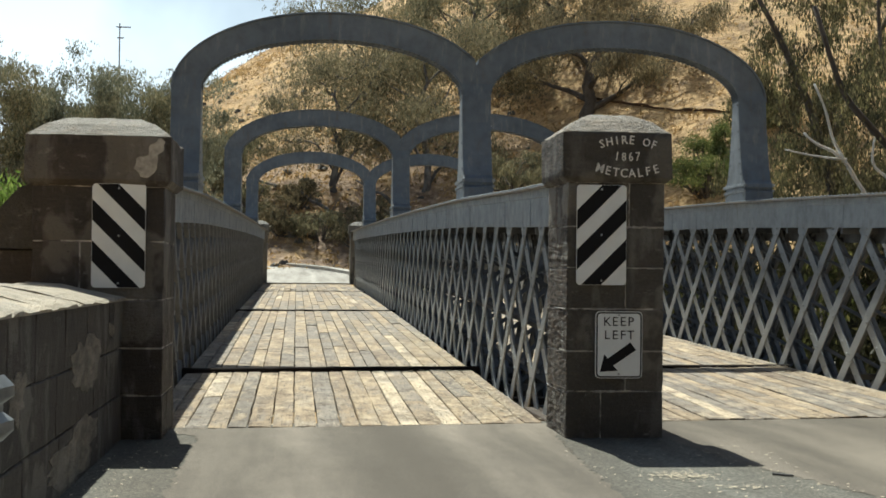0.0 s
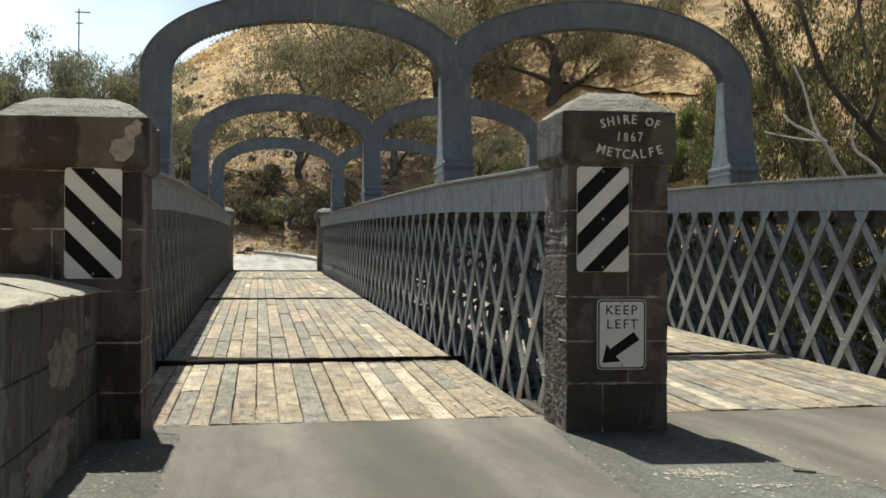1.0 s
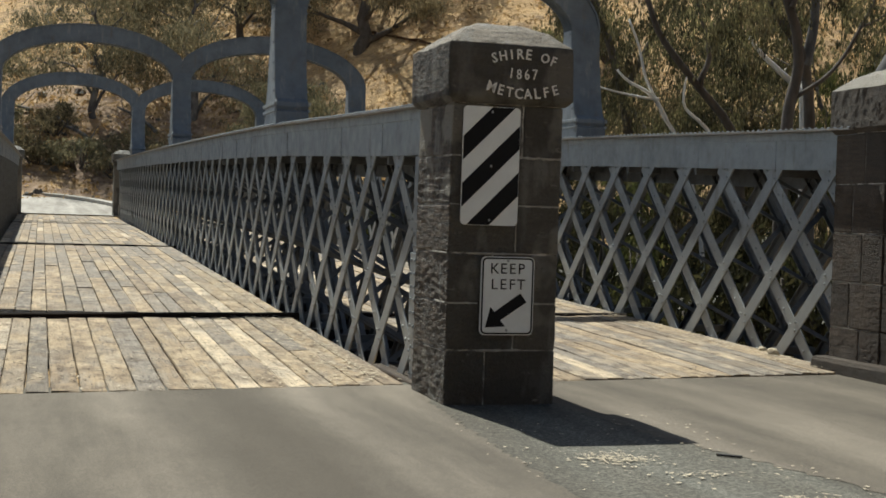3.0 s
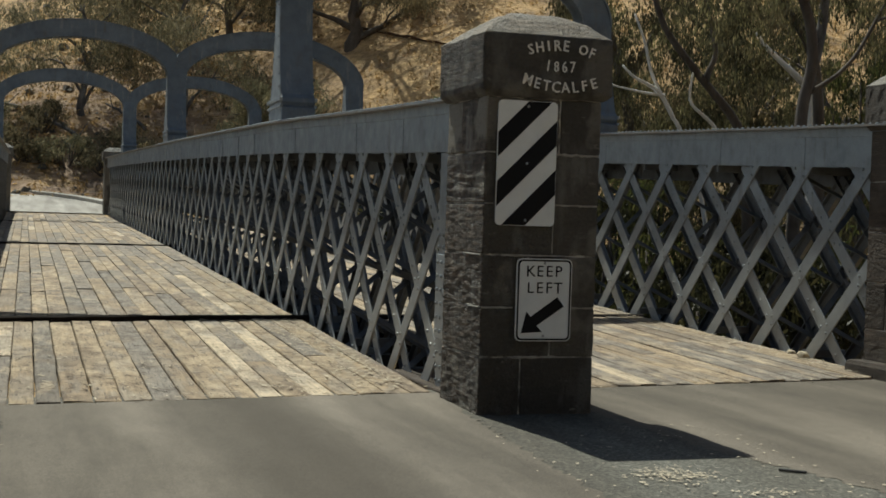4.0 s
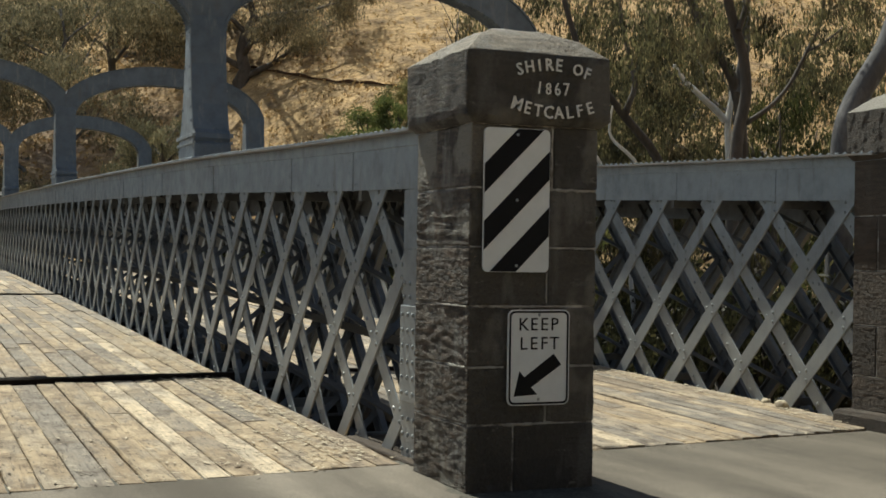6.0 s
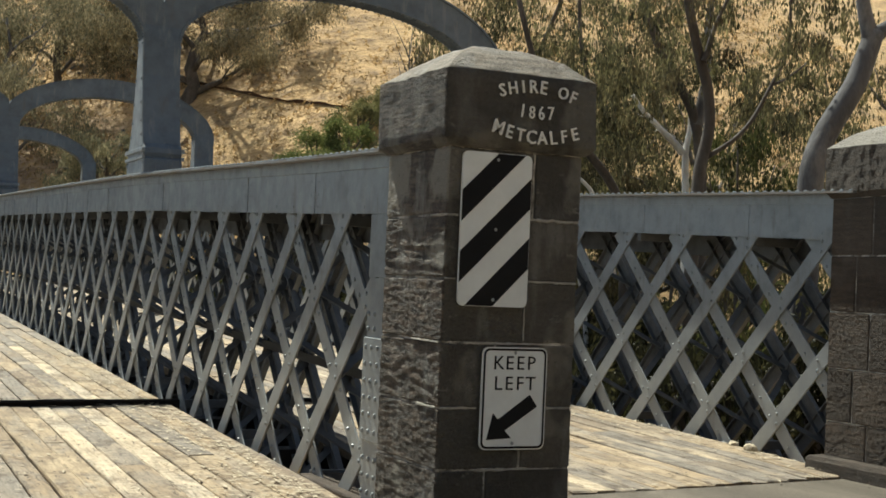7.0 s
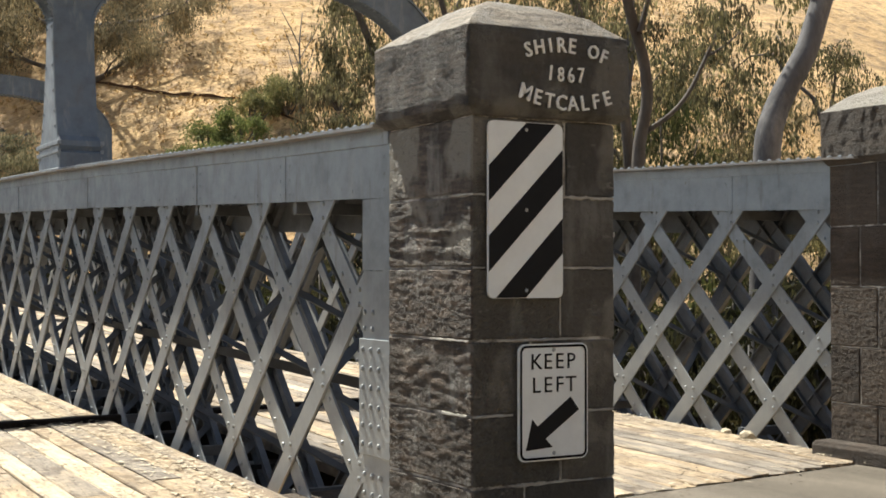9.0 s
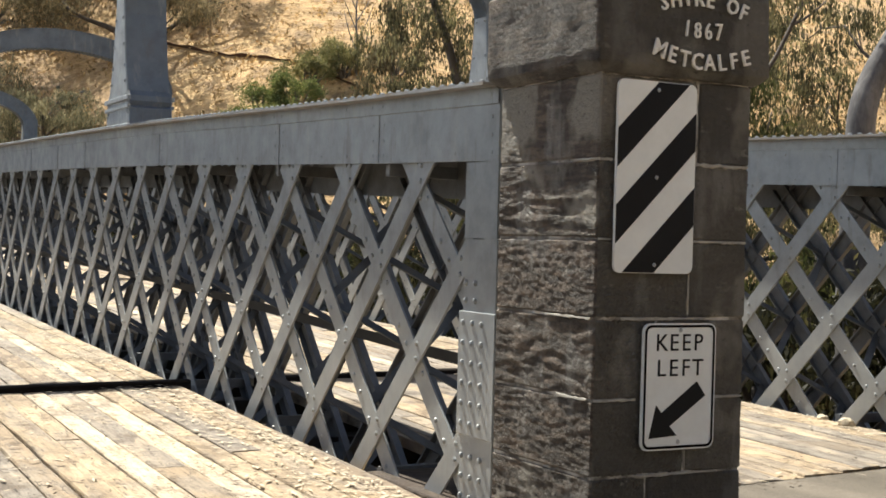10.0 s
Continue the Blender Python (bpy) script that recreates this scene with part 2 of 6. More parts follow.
def mat_ground():
    m, n, l, b = nodes_of("dry_grass_hillside")
    p = world_pos(n)
    big = noise_tex(n, l, 0.07, 5, 0.6, p)
    mid = noise_tex(n, l, 0.5, 6, 0.7, p, (1, 1, 2.0))
    fine = noise_tex(n, l, 2.4, 7, 0.8, p, (0.6, 1.4, 1.4))
    c = ramp(n, l, big, [(0.3, (0.5, 0.325, 0.148)), (0.55, (0.64, 0.437, 0.21)), (0.75, (0.47, 0.288, 0.13))])
    c = mixc(n, l, ramp(n, l, mid, [(0.46, (0, 0, 0)), (0.65, (0.85, 0.85, 0.85))]), c, (0.20, 0.135, 0.078))
    c = mixc(n, l, 0.8, c, ramp(n, l, fine, [(0.36, (0.42, 0.36, 0.29)), (0.54, (1, 1, 1)), (0.7, (1.12, 1.1, 1.05))]), "MULTIPLY")
    # bark litter and scree under the stand of gums on the lower slope
    near, far = n.new("ShaderNodeVectorMath"), n.new("ShaderNodeMapRange")
    near.operation = "DISTANCE"
    near.inputs[1].default_value = (0.5, 71.0, 4.0)
    l.new(p, near.inputs[0])
    far.inputs["From Min"].default_value, far.inputs["From Max"].default_value = 17.0, 9.0
    l.new(near.outputs["Value"], far.inputs["Value"])
    spread = mixc(n, l, 1.0, far.outputs[0], ramp(n, l, noise_tex(n, l, 0.55, 5, 0.65, p), [(0.38, (0.25, 0.25, 0.25)), (0.56, (0.95, 0.95, 0.95))]), "MULTIPLY")
    c = mixc(n, l, spread, c, ramp(n, l, noise_tex(n, l, 2.2, 5, 0.7, p), [(0.34, (0.1, 0.07, 0.05)), (0.5, (0.25, 0.17, 0.115)), (0.68, (0.46, 0.35, 0.25))]))
    # the colour turns dark brown with depth below -0.3 m
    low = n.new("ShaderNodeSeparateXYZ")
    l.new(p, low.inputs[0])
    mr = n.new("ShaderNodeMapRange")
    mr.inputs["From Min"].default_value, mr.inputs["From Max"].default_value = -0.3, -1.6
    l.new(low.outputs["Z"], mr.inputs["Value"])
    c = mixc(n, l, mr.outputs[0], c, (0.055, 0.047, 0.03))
    l.new(c, b.inputs["Base Color"])
    b.inputs["Roughness"].default_value = 0.95
    bump(n, l, b, [(mid, 0.8, 0.5), (fine, 0.7, 0.12)])
    return m


def mat_leaf(name, a, c2, c3, blotch=0.0):
    m, n, l, b = nodes_of(name)
    r = per_island(n)
    col = ramp(n, l, r, [(0.0, a), (0.55, c2), (1.0, c3)])
    p = world_pos(n)
    col = mixc(n, l, 0.6, col, ramp(n, l, noise_tex(n, l, 0.6, 4, 0.6, p), [(0.36, (0.55, 0.56, 0.55)), (0.64, (1.6, 1.5, 1.36))]), "MULTIPLY")
    if blotch:
        # sprays of old brown and of fresh leaves
        col = mixc(n, l, blotch, col, ramp(n, l, noise_tex(n, l, 1.3, 3, 0.55, p, (1, 1, 0.6)), [(0.36, (0.34, 0.33, 0.31)), (0.5, (1.0, 0.96, 0.95)), (0.66, (2.1, 1.95, 1.75))]), "MULTIPLY")
        col = mixc(n, l, ramp(n, l, noise_tex(n, l, 0.9, 3, 0.5, p), [(0.5, (0, 0, 0)), (0.62, (0.55, 0.55, 0.55))]), col, (0.12, 0.088, 0.05))
    d = n.new("ShaderNodeBsdfDiffuse")
    t = n.new("ShaderNodeBsdfTranslucent")
    g = n.new("ShaderNodeBsdfGlossy")
    g.inputs["Roughness"].default_value = 0.45
    g.inputs["Color"].default_value = (0.75, 0.75, 0.72, 1)
    l.new(col, d.inputs["Color"])
    l.new(col, t.inputs["Color"])
    mx, mx2 = n.new("ShaderNodeMixShader"), n.new("ShaderNodeMixShader")
    mx.inputs[0].default_value, mx2.inputs[0].default_value = 0.5, 0.02
    l.new(d.outputs[0], mx.inputs[1])
    l.new(t.outputs[0], mx.inputs[2])
    l.new(mx.outputs[0], mx2.inputs[1])
    l.new(g.outputs[0], mx2.inputs[2])
    l.new(mx2.outputs[0], n["Material Output"].inputs["Surface"])
    n.remove(b)
    return m


def mat_bark(name, low, high, pale):
    m, n, l, b = nodes_of(name)
    p = world_pos(n)
    f = noise_tex(n, l, 6, 6, 0.7, p, (1, 1, 0.25))
    g = noise_tex(n, l, 1.6, 5, 0.65, p, (1, 1, 0.5))
    c = ramp(n, l, f, [(0.3, low), (0.7, high)])
    c = mixc(n, l, ramp(n, l, g, [(0.48, (0, 0, 0)), (0.6, (0.85, 0.85, 0.85))]), c, pale)
    l.new(c, b.inputs["Base Color"])
    b.inputs["Roughness"].default_value = 0.85
    bump(n, l, b, [(f, 0.6, 0.03)])
    return m


def mat_plain(name, col, rough=0.5, metal=0.0, var=0.25, scale=9.0):
    m, n, l, b = nodes_of(name)
    p = world_pos(n)
    f = noise_tex(n, l, scale, 5, 0.65, p)
    k = tuple(v * (1 - var) for v in col)
    l.new(ramp(n, l, f, [(0.3, k), (0.65, col)]), b.inputs["Base Color"])
    b.inputs["Roughness"].default_value, b.inputs["Metallic"].default_value = rough, metal
    bump(n, l, b, [(f, 0.12, 0.004)])
    return m


STONE = mat_stone("bluestone", (0.073, 0.067, 0.056), (0.131, 0.119, 0.099), 0.9, 0.007, 0.08, 0.6)
QUARRY = mat_stone("bluestone_quarry_face", (0.07, 0.055, 0.043), (0.135, 0.107, 0.085), 0.92, 0.02, 0.75, 1.1, 4.2)
QUARRY_CAP = mat_stone("bluestone_tooled_cap", (0.056, 0.046, 0.037), (0.105, 0.087, 0.07), 0.92, 0.03, 0.85, 0.45, 5.5)
CAPSTONE = mat_stone("bluestone_cap", (0.056, 0.051, 0.042), (0.095, 0.086, 0.071), 0.92, 0.01, 0.1, 0.4)
PALE_TOP = mat_stone("pale_top_stone", (0.22, 0.192, 0.155), (0.37, 0.325, 0.262), 0.95, 0.02)
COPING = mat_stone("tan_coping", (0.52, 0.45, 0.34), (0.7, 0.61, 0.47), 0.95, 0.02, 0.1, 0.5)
# bluestone again, coloured darker for the shade on the wing wall
STONE_SHADE = mat_stone("bluestone_in_shade", (0.041, 0.034, 0.028), (0.08, 0.066, 0.053), 0.9, 0.008, 0.1, 0.5)
BROWNSTONE = mat_stone("brown_bluestone", (0.056, 0.04, 0.029), (0.105, 0.077, 0.055), 1.05, 0.024, 0.3, 0.12)
MORTAR = mat_mortar()
LIME = mat_plain("old_lime", (0.46, 0.43, 0.38), 0.95, 0.0, 0.5, 14)
LIMEWASH = mat_stone("old_limewash", (0.17, 0.15, 0.12), (0.33, 0.295, 0.24), 0.95, 0.01, 0.35, 0.6, 2.0)
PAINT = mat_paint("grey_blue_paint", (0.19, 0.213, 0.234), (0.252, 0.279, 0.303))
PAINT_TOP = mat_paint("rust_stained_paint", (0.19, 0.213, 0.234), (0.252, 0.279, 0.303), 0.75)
# the same paint, darker and bluer for the arches' shaded fronts
PAINT_ARCH_SHADE = mat_paint("arch_paint_shade", (0.082, 0.108, 0.142), (0.125, 0.155, 0.195))
# the girders' steel again, coloured darker for the shade inside the boxes
INNER_SHADE = mat_plain("inner_steel_shade", (0.165, 0.177, 0.192), 0.7, 0.0, 0.4, 6)
TIMBER = mat_plank()
ASPHALT = mat_asphalt("worn_asphalt", (0.115, 0.098, 0.077), (0.235, 0.204, 0.165), 110, 0.5, -2.05)
ASPHALT_OLD = mat_asphalt("patched_asphalt", (0.098, 0.083, 0.064), (0.192, 0.166, 0.132), 110, 0.5)
SEAL = mat_asphalt("coarse_spray_seal", (0.098, 0.081, 0.058), (0.136, 0.135, 0.116), 48, 0.9)
PALE_ROAD = mat_asphalt("pale_gravel_seal", (0.36, 0.34, 0.31), (0.46, 0.44, 0.41), 40, 0.3)
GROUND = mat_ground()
IRON = mat_plain("dark_iron", (0.028, 0.026, 0.025), 0.6, 0.0, 0.4)
RUBBER = mat_plain("black_rubber", (0.024, 0.019, 0.016), 0.95, 0.0, 0.4)
RUBBER.node_tree.nodes["Principled BSDF"].inputs["Specular IOR Level"].default_value = 0.1
GALV = mat_plain("galvanised_steel", (0.42, 0.44, 0.45), 0.42, 0.7, 0.3)
WHITE = mat_plain("white_sheeting", (0.775, 0.80, 0.80), 0.4, 0.0, 0.12, 5)
BLACK = mat_plain("black_sheeting", (0.012, 0.012, 0.014), 0.6, 0.0, 0.3, 5)
BLACK.node_tree.nodes["Principled BSDF"].inputs["Specular IOR Level"].default_value = 0.15
LETTER = mat_plain("white_letter_paint", (0.86, 0.84, 0.79), 0.7, 0.0, 0.25, 40)
CONCRETE = mat_plain("pale_concrete", (0.46, 0.44, 0.40), 0.85, 0.0, 0.35, 4)
LITTER = mat_plain("dry_leaf_litter", (0.66, 0.57, 0.42), 0.9, 0.0, 0.5, 30)
DEAD_LEAF = mat_plain("brown_fallen_leaf", (0.12, 0.085, 0.055), 0.85, 0.0, 0.6, 25)
LEAF_GUM = mat_leaf("gum_leaves_olive", (0.095, 0.097, 0.06), (0.175, 0.168, 0.105), (0.29, 0.26, 0.165))
LEAF_DARK = mat_leaf("gum_leaves_dark", (0.105, 0.1, 0.063), (0.195, 0.178, 0.112), (0.34, 0.29, 0.187))
LEAF_BROWN = mat_leaf("gum_leaves_brown", (0.1, 0.088, 0.055), (0.19, 0.162, 0.1), (0.33, 0.272, 0.165))
LEAF_RIGHT = mat_leaf("gum_leaves_mixed", (0.058, 0.06, 0.032), (0.104, 0.105, 0.055), (0.205, 0.19, 0.104), 0.9)
# leaf colour made very dark to stand for the thicket's shade
LEAF_SHADE = mat_leaf("shrub_leaves_dark_for_shade", (0.015, 0.016, 0.009), (0.027, 0.028, 0.014), (0.06, 0.055, 0.026))
LEAF_GREEN = mat_leaf("shrub_leaves_green", (0.07, 0.096, 0.03), (0.125, 0.152, 0.052), (0.23, 0.24, 0.092))
LEAF_WILLOW = mat_leaf("willow_leaves", (0.10, 0.17, 0.03), (0.18, 0.27, 0.06), (0.28, 0.37, 0.10))
LEAF_PALE = mat_leaf("gum_leaves_grey_green", (0.115, 0.125, 0.088), (0.2, 0.205, 0.145), (0.31, 0.3, 0.215))
LEAF_OLIVE = mat_leaf("bush_leaves_olive", (0.10, 0.108, 0.043), (0.175, 0.172, 0.074), (0.29, 0.26, 0.125))
LEAF_DRY = mat_leaf("dry_scrub", (0.17, 0.118, 0.056), (0.33, 0.23, 0.11), (0.50, 0.35, 0.168))
LEAF_DEEP = mat_leaf("deep_green_leaves", (0.03, 0.037, 0.013), (0.06, 0.068, 0.024), (0.12, 0.115, 0.042))
BARK = mat_bark("dark_gum_bark", (0.04, 0.031, 0.025), (0.10, 0.083, 0.068), (0.125, 0.106, 0.088))
BARK_PALE = mat_bark("pale_gum_bark", (0.055, 0.053, 0.055), (0.115, 0.11, 0.112), (0.21, 0.2, 0.192))
BARK_WHITE = mat_bark("white_dead_wood", (0.55, 0.52, 0.48), (0.78, 0.76, 0.72), (0.86, 0.84, 0.80))

# ---- mesh helpers ----


def thing(name, label, category, group="", loc=(0, 0, 0)):
    e = new(name)
    e.location = loc
    e.empty_display_size = 0.2
    return tagged(e, label, category, group)


def part(name, bm, material, parent=None, label="", smooth=False):
    if isinstance(bm, bpy.types.Mesh):
        me = bm
    else:
        me = bpy.data.meshes.new(name)
        bm.to_mesh(me)
        bm.free()
        me.materials.append(material)
        if smooth:
            me.polygons.foreach_set("use_smooth", [True] * len(me.polygons))
    ob = new(name, me)
    if parent is not None:
        ob.parent = parent
    if label:
        ob["label"] = label
    return ob


def pydata(name, verts, faces, material, smooth=False):
    me = bpy.data.meshes.new(name)
    me.from_pydata(verts, [], faces)
    me.materials.append(material)
    if smooth:
        me.polygons.foreach_set("use_smooth", [True] * len(me.polygons))
    me.update()
    return me


def box(bm, x0, x1, y0, y1, z0, z1):
    v = [bm.verts.new((x, y, z)) for z in (z0, z1) for y in (y0, y1) for x in (x0, x1)]
    for f in ((0, 2, 3, 1), (4, 5, 7, 6), (0, 1, 5, 4), (2, 6, 7, 3), (0, 4, 6, 2), (1, 3, 7, 5)):
        bm.faces.new([v[i] for i in f])
    return v


def bevelled(bm, width, segs=1):
    bmesh.ops.bevel(bm, geom=list(bm.edges), offset=width, segments=segs, affect="EDGES", profile=0.6)
    return bm


def one_box(x0, x1, y0, y1, z0, z1, bev=0.0, segs=1):
    bm = bmesh.new()
    box(bm, x0, x1, y0, y1, z0, z1)
    if bev:
        bevelled(bm, bev, segs)
    return bm


def prism(bm, outline, axis, lo, hi):
    """Extrudes a 2D outline (u, v) along an axis: x takes (y, z), y takes (x, z), z takes (x, y)."""
    def put(u, v, w):
        return {"x": (w, u, v), "y": (u, w, v), "z": (u, v, w)}[axis]
    a = [bm.verts.new(put(u, v, lo)) for u, v in outline]
    b = [bm.verts.new(put(u, v, hi)) for u, v in outline]
    bm.faces.new(a)
    bm.faces.new(b[::-1])
    k = len(a)
    for i in range(k):
        j = (i + 1) % k
        bm.faces.new((a[i], b[i], b[j], a[j]))
    bmesh.ops.recalc_face_normals(bm, faces=bm.faces)


def dome(bm, c, r, axis, h=None, segs=6):
    """A rivet head: a low six-sided dome at c, pointing along axis ('-x', '+x', '-y', '+z')."""
    h = h or r * 0.7
    s = 1 if axis[0] == "+" else -1
    k = "xyz".index(axis[1])
    u, w = [i for i in range(3) if i != k]
    rings = []
    for rad, up in ((r, 0.0), (r * 0.75, h * 0.7)):
        ring = []
        for i in range(segs):
            p = [0, 0, 0]
            p[u] = c[u] + rad * math.cos(math.tau * i / segs)
            p[w] = c[w] + rad * math.sin(math.tau * i / segs)
            p[k] = c[k] + s * up
            ring.append(bm.verts.new(p))
        rings.append(ring)
    tip = list(c)
    tip[k] += s * h
    tip = bm.verts.new(tip)
    for i in range(segs):
        j = (i + 1) % segs
        bm.faces.new((rings[0][i], rings[0][j], rings[1][j], rings[1][i]))
        bm.faces.new((rings[1][i], rings[1][j], tip))


def deck_z(y):
    t = y - 1.2
    return 0.028 * t - 0.00014 * t * t if t > 0 else 0.0


def smooth_step(a, b, x):
    t = np.clip((x - a) / (b - a), 0, 1)
    return t * t * (3 - 2 * t)


# ---- ground ----


def waves(x, y, s):
    return (np.sin(x / s + 1.3 * np.sin(y / s * 0.7)) + np.sin(y / s * 1.1 + 1.7 * np.sin(x / s * 0.6 + 2))) * 0.5


def ground_z(x, y):
    x, y = np.asarray(x, float), np.asarray(y, float)
    near = np.where(y < 40, -0.03, 0.0)
    side = smooth_step(5.2, 9.0, np.abs(x))
    lip = 2.4 - 3.2 * side
    down = smooth_step(lip, lip + 9.0, y) * (1 - smooth_step(37.0, 48.6, y))
    valley = near - 3.8 * down + 1.02 * smooth_step(37.0, 48.6, y) + 0.07 * np.clip(y - 50, 0, 12)
    foot = 61.0 - 20.0 * smooth_step(3, 26, x) + 8.0 * smooth_step(-3, -14, x)
    climb = np.maximum(y - foot, 0)
    grade = 0.47 + 0.08 * smooth_step(5, 40, x)
    crest = 39.0 * smooth_step(-32, 3, x) + 4.0 + 1.2 * np.maximum(x, 0)
    crest = np.minimum(crest, 110.0)
    rise = grade * climb * climb / (climb + 4.0)
    hill = crest * (1 - np.exp(-rise / crest * 1.25))
    # unseen rise behind the start, added to cut sky light from there
    hill = hill + 26.0 * smooth_step(-24, -75, y)
    bumpy = 0.5 * waves(x, y, 6.0) + 0.22 * waves(x + 40, y, 2.1)
    rough = smooth_step(2, 14, climb) + 0.6 * down
    return valley + hill + bumpy * rough


def axis_steps(lo, hi, fine_lo, fine_hi, fine, grow=1.16):
    mid = list(np.arange(fine_lo, fine_hi + 1e-6, fine))
    left, right, s = [], [], fine
    p = fine_lo
    while p > lo:
        s *= grow
        p -= s
        left.append(p)
    s, p = fine, mid[-1]
    while p < hi:
        s *= grow
        p += s
        right.append(p)
    return np.array(left[::-1] + mid + right)


gx, gy = axis_steps(-1500, 1500, -30, 60, 0.9), axis_steps(-900, 2600, -14, 130, 0.9)
GX, GY = np.meshgrid(gx, gy)
GZ = ground_z(GX, GY)
w = len(gx)
gverts = np.stack([GX.ravel(), GY.ravel(), GZ.ravel()], 1).tolist()
gfaces = [(j * w + i, j * w + i + 1, (j + 1) * w + i + 1, (j + 1) * w + i) for j in range(len(gy) - 1) for i in range(w - 1)]
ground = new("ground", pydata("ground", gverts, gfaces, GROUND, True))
tagged(ground, "dry golden grass hillside and river bank", "ground", kind="structure")


def strip(name, left, right, z, material):
    """A road sheet between two edges of equal count, (x, y) each, a few millimetres thick, with rows across."""
    verts, faces, rows = [], [], 9
    for (ax, ay), (bx, by) in zip(left, right):
        for i in range(rows):
            t = i / (rows - 1)
            verts.append((ax + (bx - ax) * t, ay + (by - ay) * t, z(ay + (by - ay) * t) if callable(z) else z))
    for j in range(len(left) - 1):
        for i in range(rows - 1):
            a = j * rows + i
            faces.append((a, a + 1, a + rows + 1, a + rows))
    return new(name, pydata(name, verts, faces, material))


def skew(x):
    """The line at which the timber deck begins, for a place across the bridge."""
    return 1.24 + 0.125 * x


# coarse seal under and beside the two smooth lanes
apron = strip("pavement", [(-4.5, y) for y in (-22, -15, -8, -3, 0.6, 1.1)], [(9, -22), (9, -15), (9, -8), (8, -3), (4.6, 0.9), (4.6, 1.7)], -0.008, SEAL)
tagged(apron, "coarse bluish chip seal round the stone pier", "pavement", kind="structure")
def ragged(edge, seed, sway):
    """Breaks an edge into short uneven steps."""
    rr, out = random.Random(seed), []
    for (ax, ay), (bx, by) in zip(edge, edge[1:]):
        for k in range(14):
            t = k / 14
            out.append((ax + (bx - ax) * t + rr.uniform(-sway, sway), ay + (by - ay) * t))
    return out + [edge[-1]]


EDGE_L = ragged([(-3.7, y) for y in (-21, -15, -10, -7, -5, -3.4, -2.2, -1.2, -0.4, 0.2)] + [(-4.2, skew(-4.2) - 0.015)], 1, 0.03)
EDGE_M = ragged([(-1.3, -21), (-1.2, -15), (-1.05, -10), (-0.92, -7), (-0.84, -5), (-0.72, -3.4), (-0.66, -2.2), (-0.6, -1.2), (-0.53, -0.4), (-0.5, 0.2), (-0.36, skew(-0.36) - 0.015)], 2, 0.035)
lane_a = strip("road", EDGE_L, EDGE_M, -0.004, ASPHALT)
tagged(lane_a, "worn grey asphalt lane leading onto the bridge", "road", kind="structure")
EDGE_N = ragged([(2.6, -21), (2.2, -15), (1.75, -8), (1.3, -5), (0.97, -3.2), (0.78, -2.3), (0.62, -1.7), (0.54, -1.0), (0.5, -0.4), (0.47, 0.2), (0.36, skew(0.36) - 0.015)], 3, 0.04)
EDGE_R = ragged([(8.6, -21), (8.3, -15), (7.8, -8), (7.3, -5), (6.6, -3.0), (5.8, -1.9), (5.2, -1.25), (4.7, -0.8), (4.35, -0.4), (4.3, 0.2), (4.28, skew(4.28) - 0.015)], 4, 0.0)
lane_b = strip("road", EDGE_N, EDGE_R, -0.005, ASPHALT_OLD)
tagged(lane_b, "worn grey asphalt lane beside the stone pier", "road", kind="structure")

# road past the far end, bending away behind the trees
far_l, far_r, ker = [], [], []
for i in range(15):
    a = radians(i * 6.5)
    cx, cy = -19.0, 50.2
    far_l.append((cx + 14.6 * math.cos(a), cy + 14.6 * math.sin(a)))
    far_r.append((cx + 19.6 * math.cos(a), cy + 19.6 * math.sin(a)))
far_l = [(-4.4, 48.4)] + far_l
far_r = [(0.4, 48.4)] + far_r
far_road = strip("road", far_l, far_r, lambda y: 1.06 + 0.07 * min(12, max(0, y - 50)), PALE_ROAD)
tagged(far_road, "sunlit asphalt road bending away past the bridge", "road", kind="structure")
verts, faces = [], []
for i in range(1, len(far_r)):
    x, y = far_r[i]
    d = Vector((x + 19.0, y - 50.2, 0)).normalized()
    z = 1.06 + 0.07 * min(12, max(0, y - 50))
    for off, up in ((0.0, -0.2), (0.0, 0.16), (0.45, 0.18), (0.45, -0.4)):
        verts.append((x + d.x * off, y + d.y * off, z + up))
for i in range(len(far_r) - 2):
    for k in range(3):
        a = i * 4 + k
        faces.append((a, a + 1, a + 5, a + 4))
kerb = new("kerb", pydata("kerb", verts, faces, CONCRETE))
tagged(kerb, "pale concrete kerb along the bend", "kerb", kind="structure")

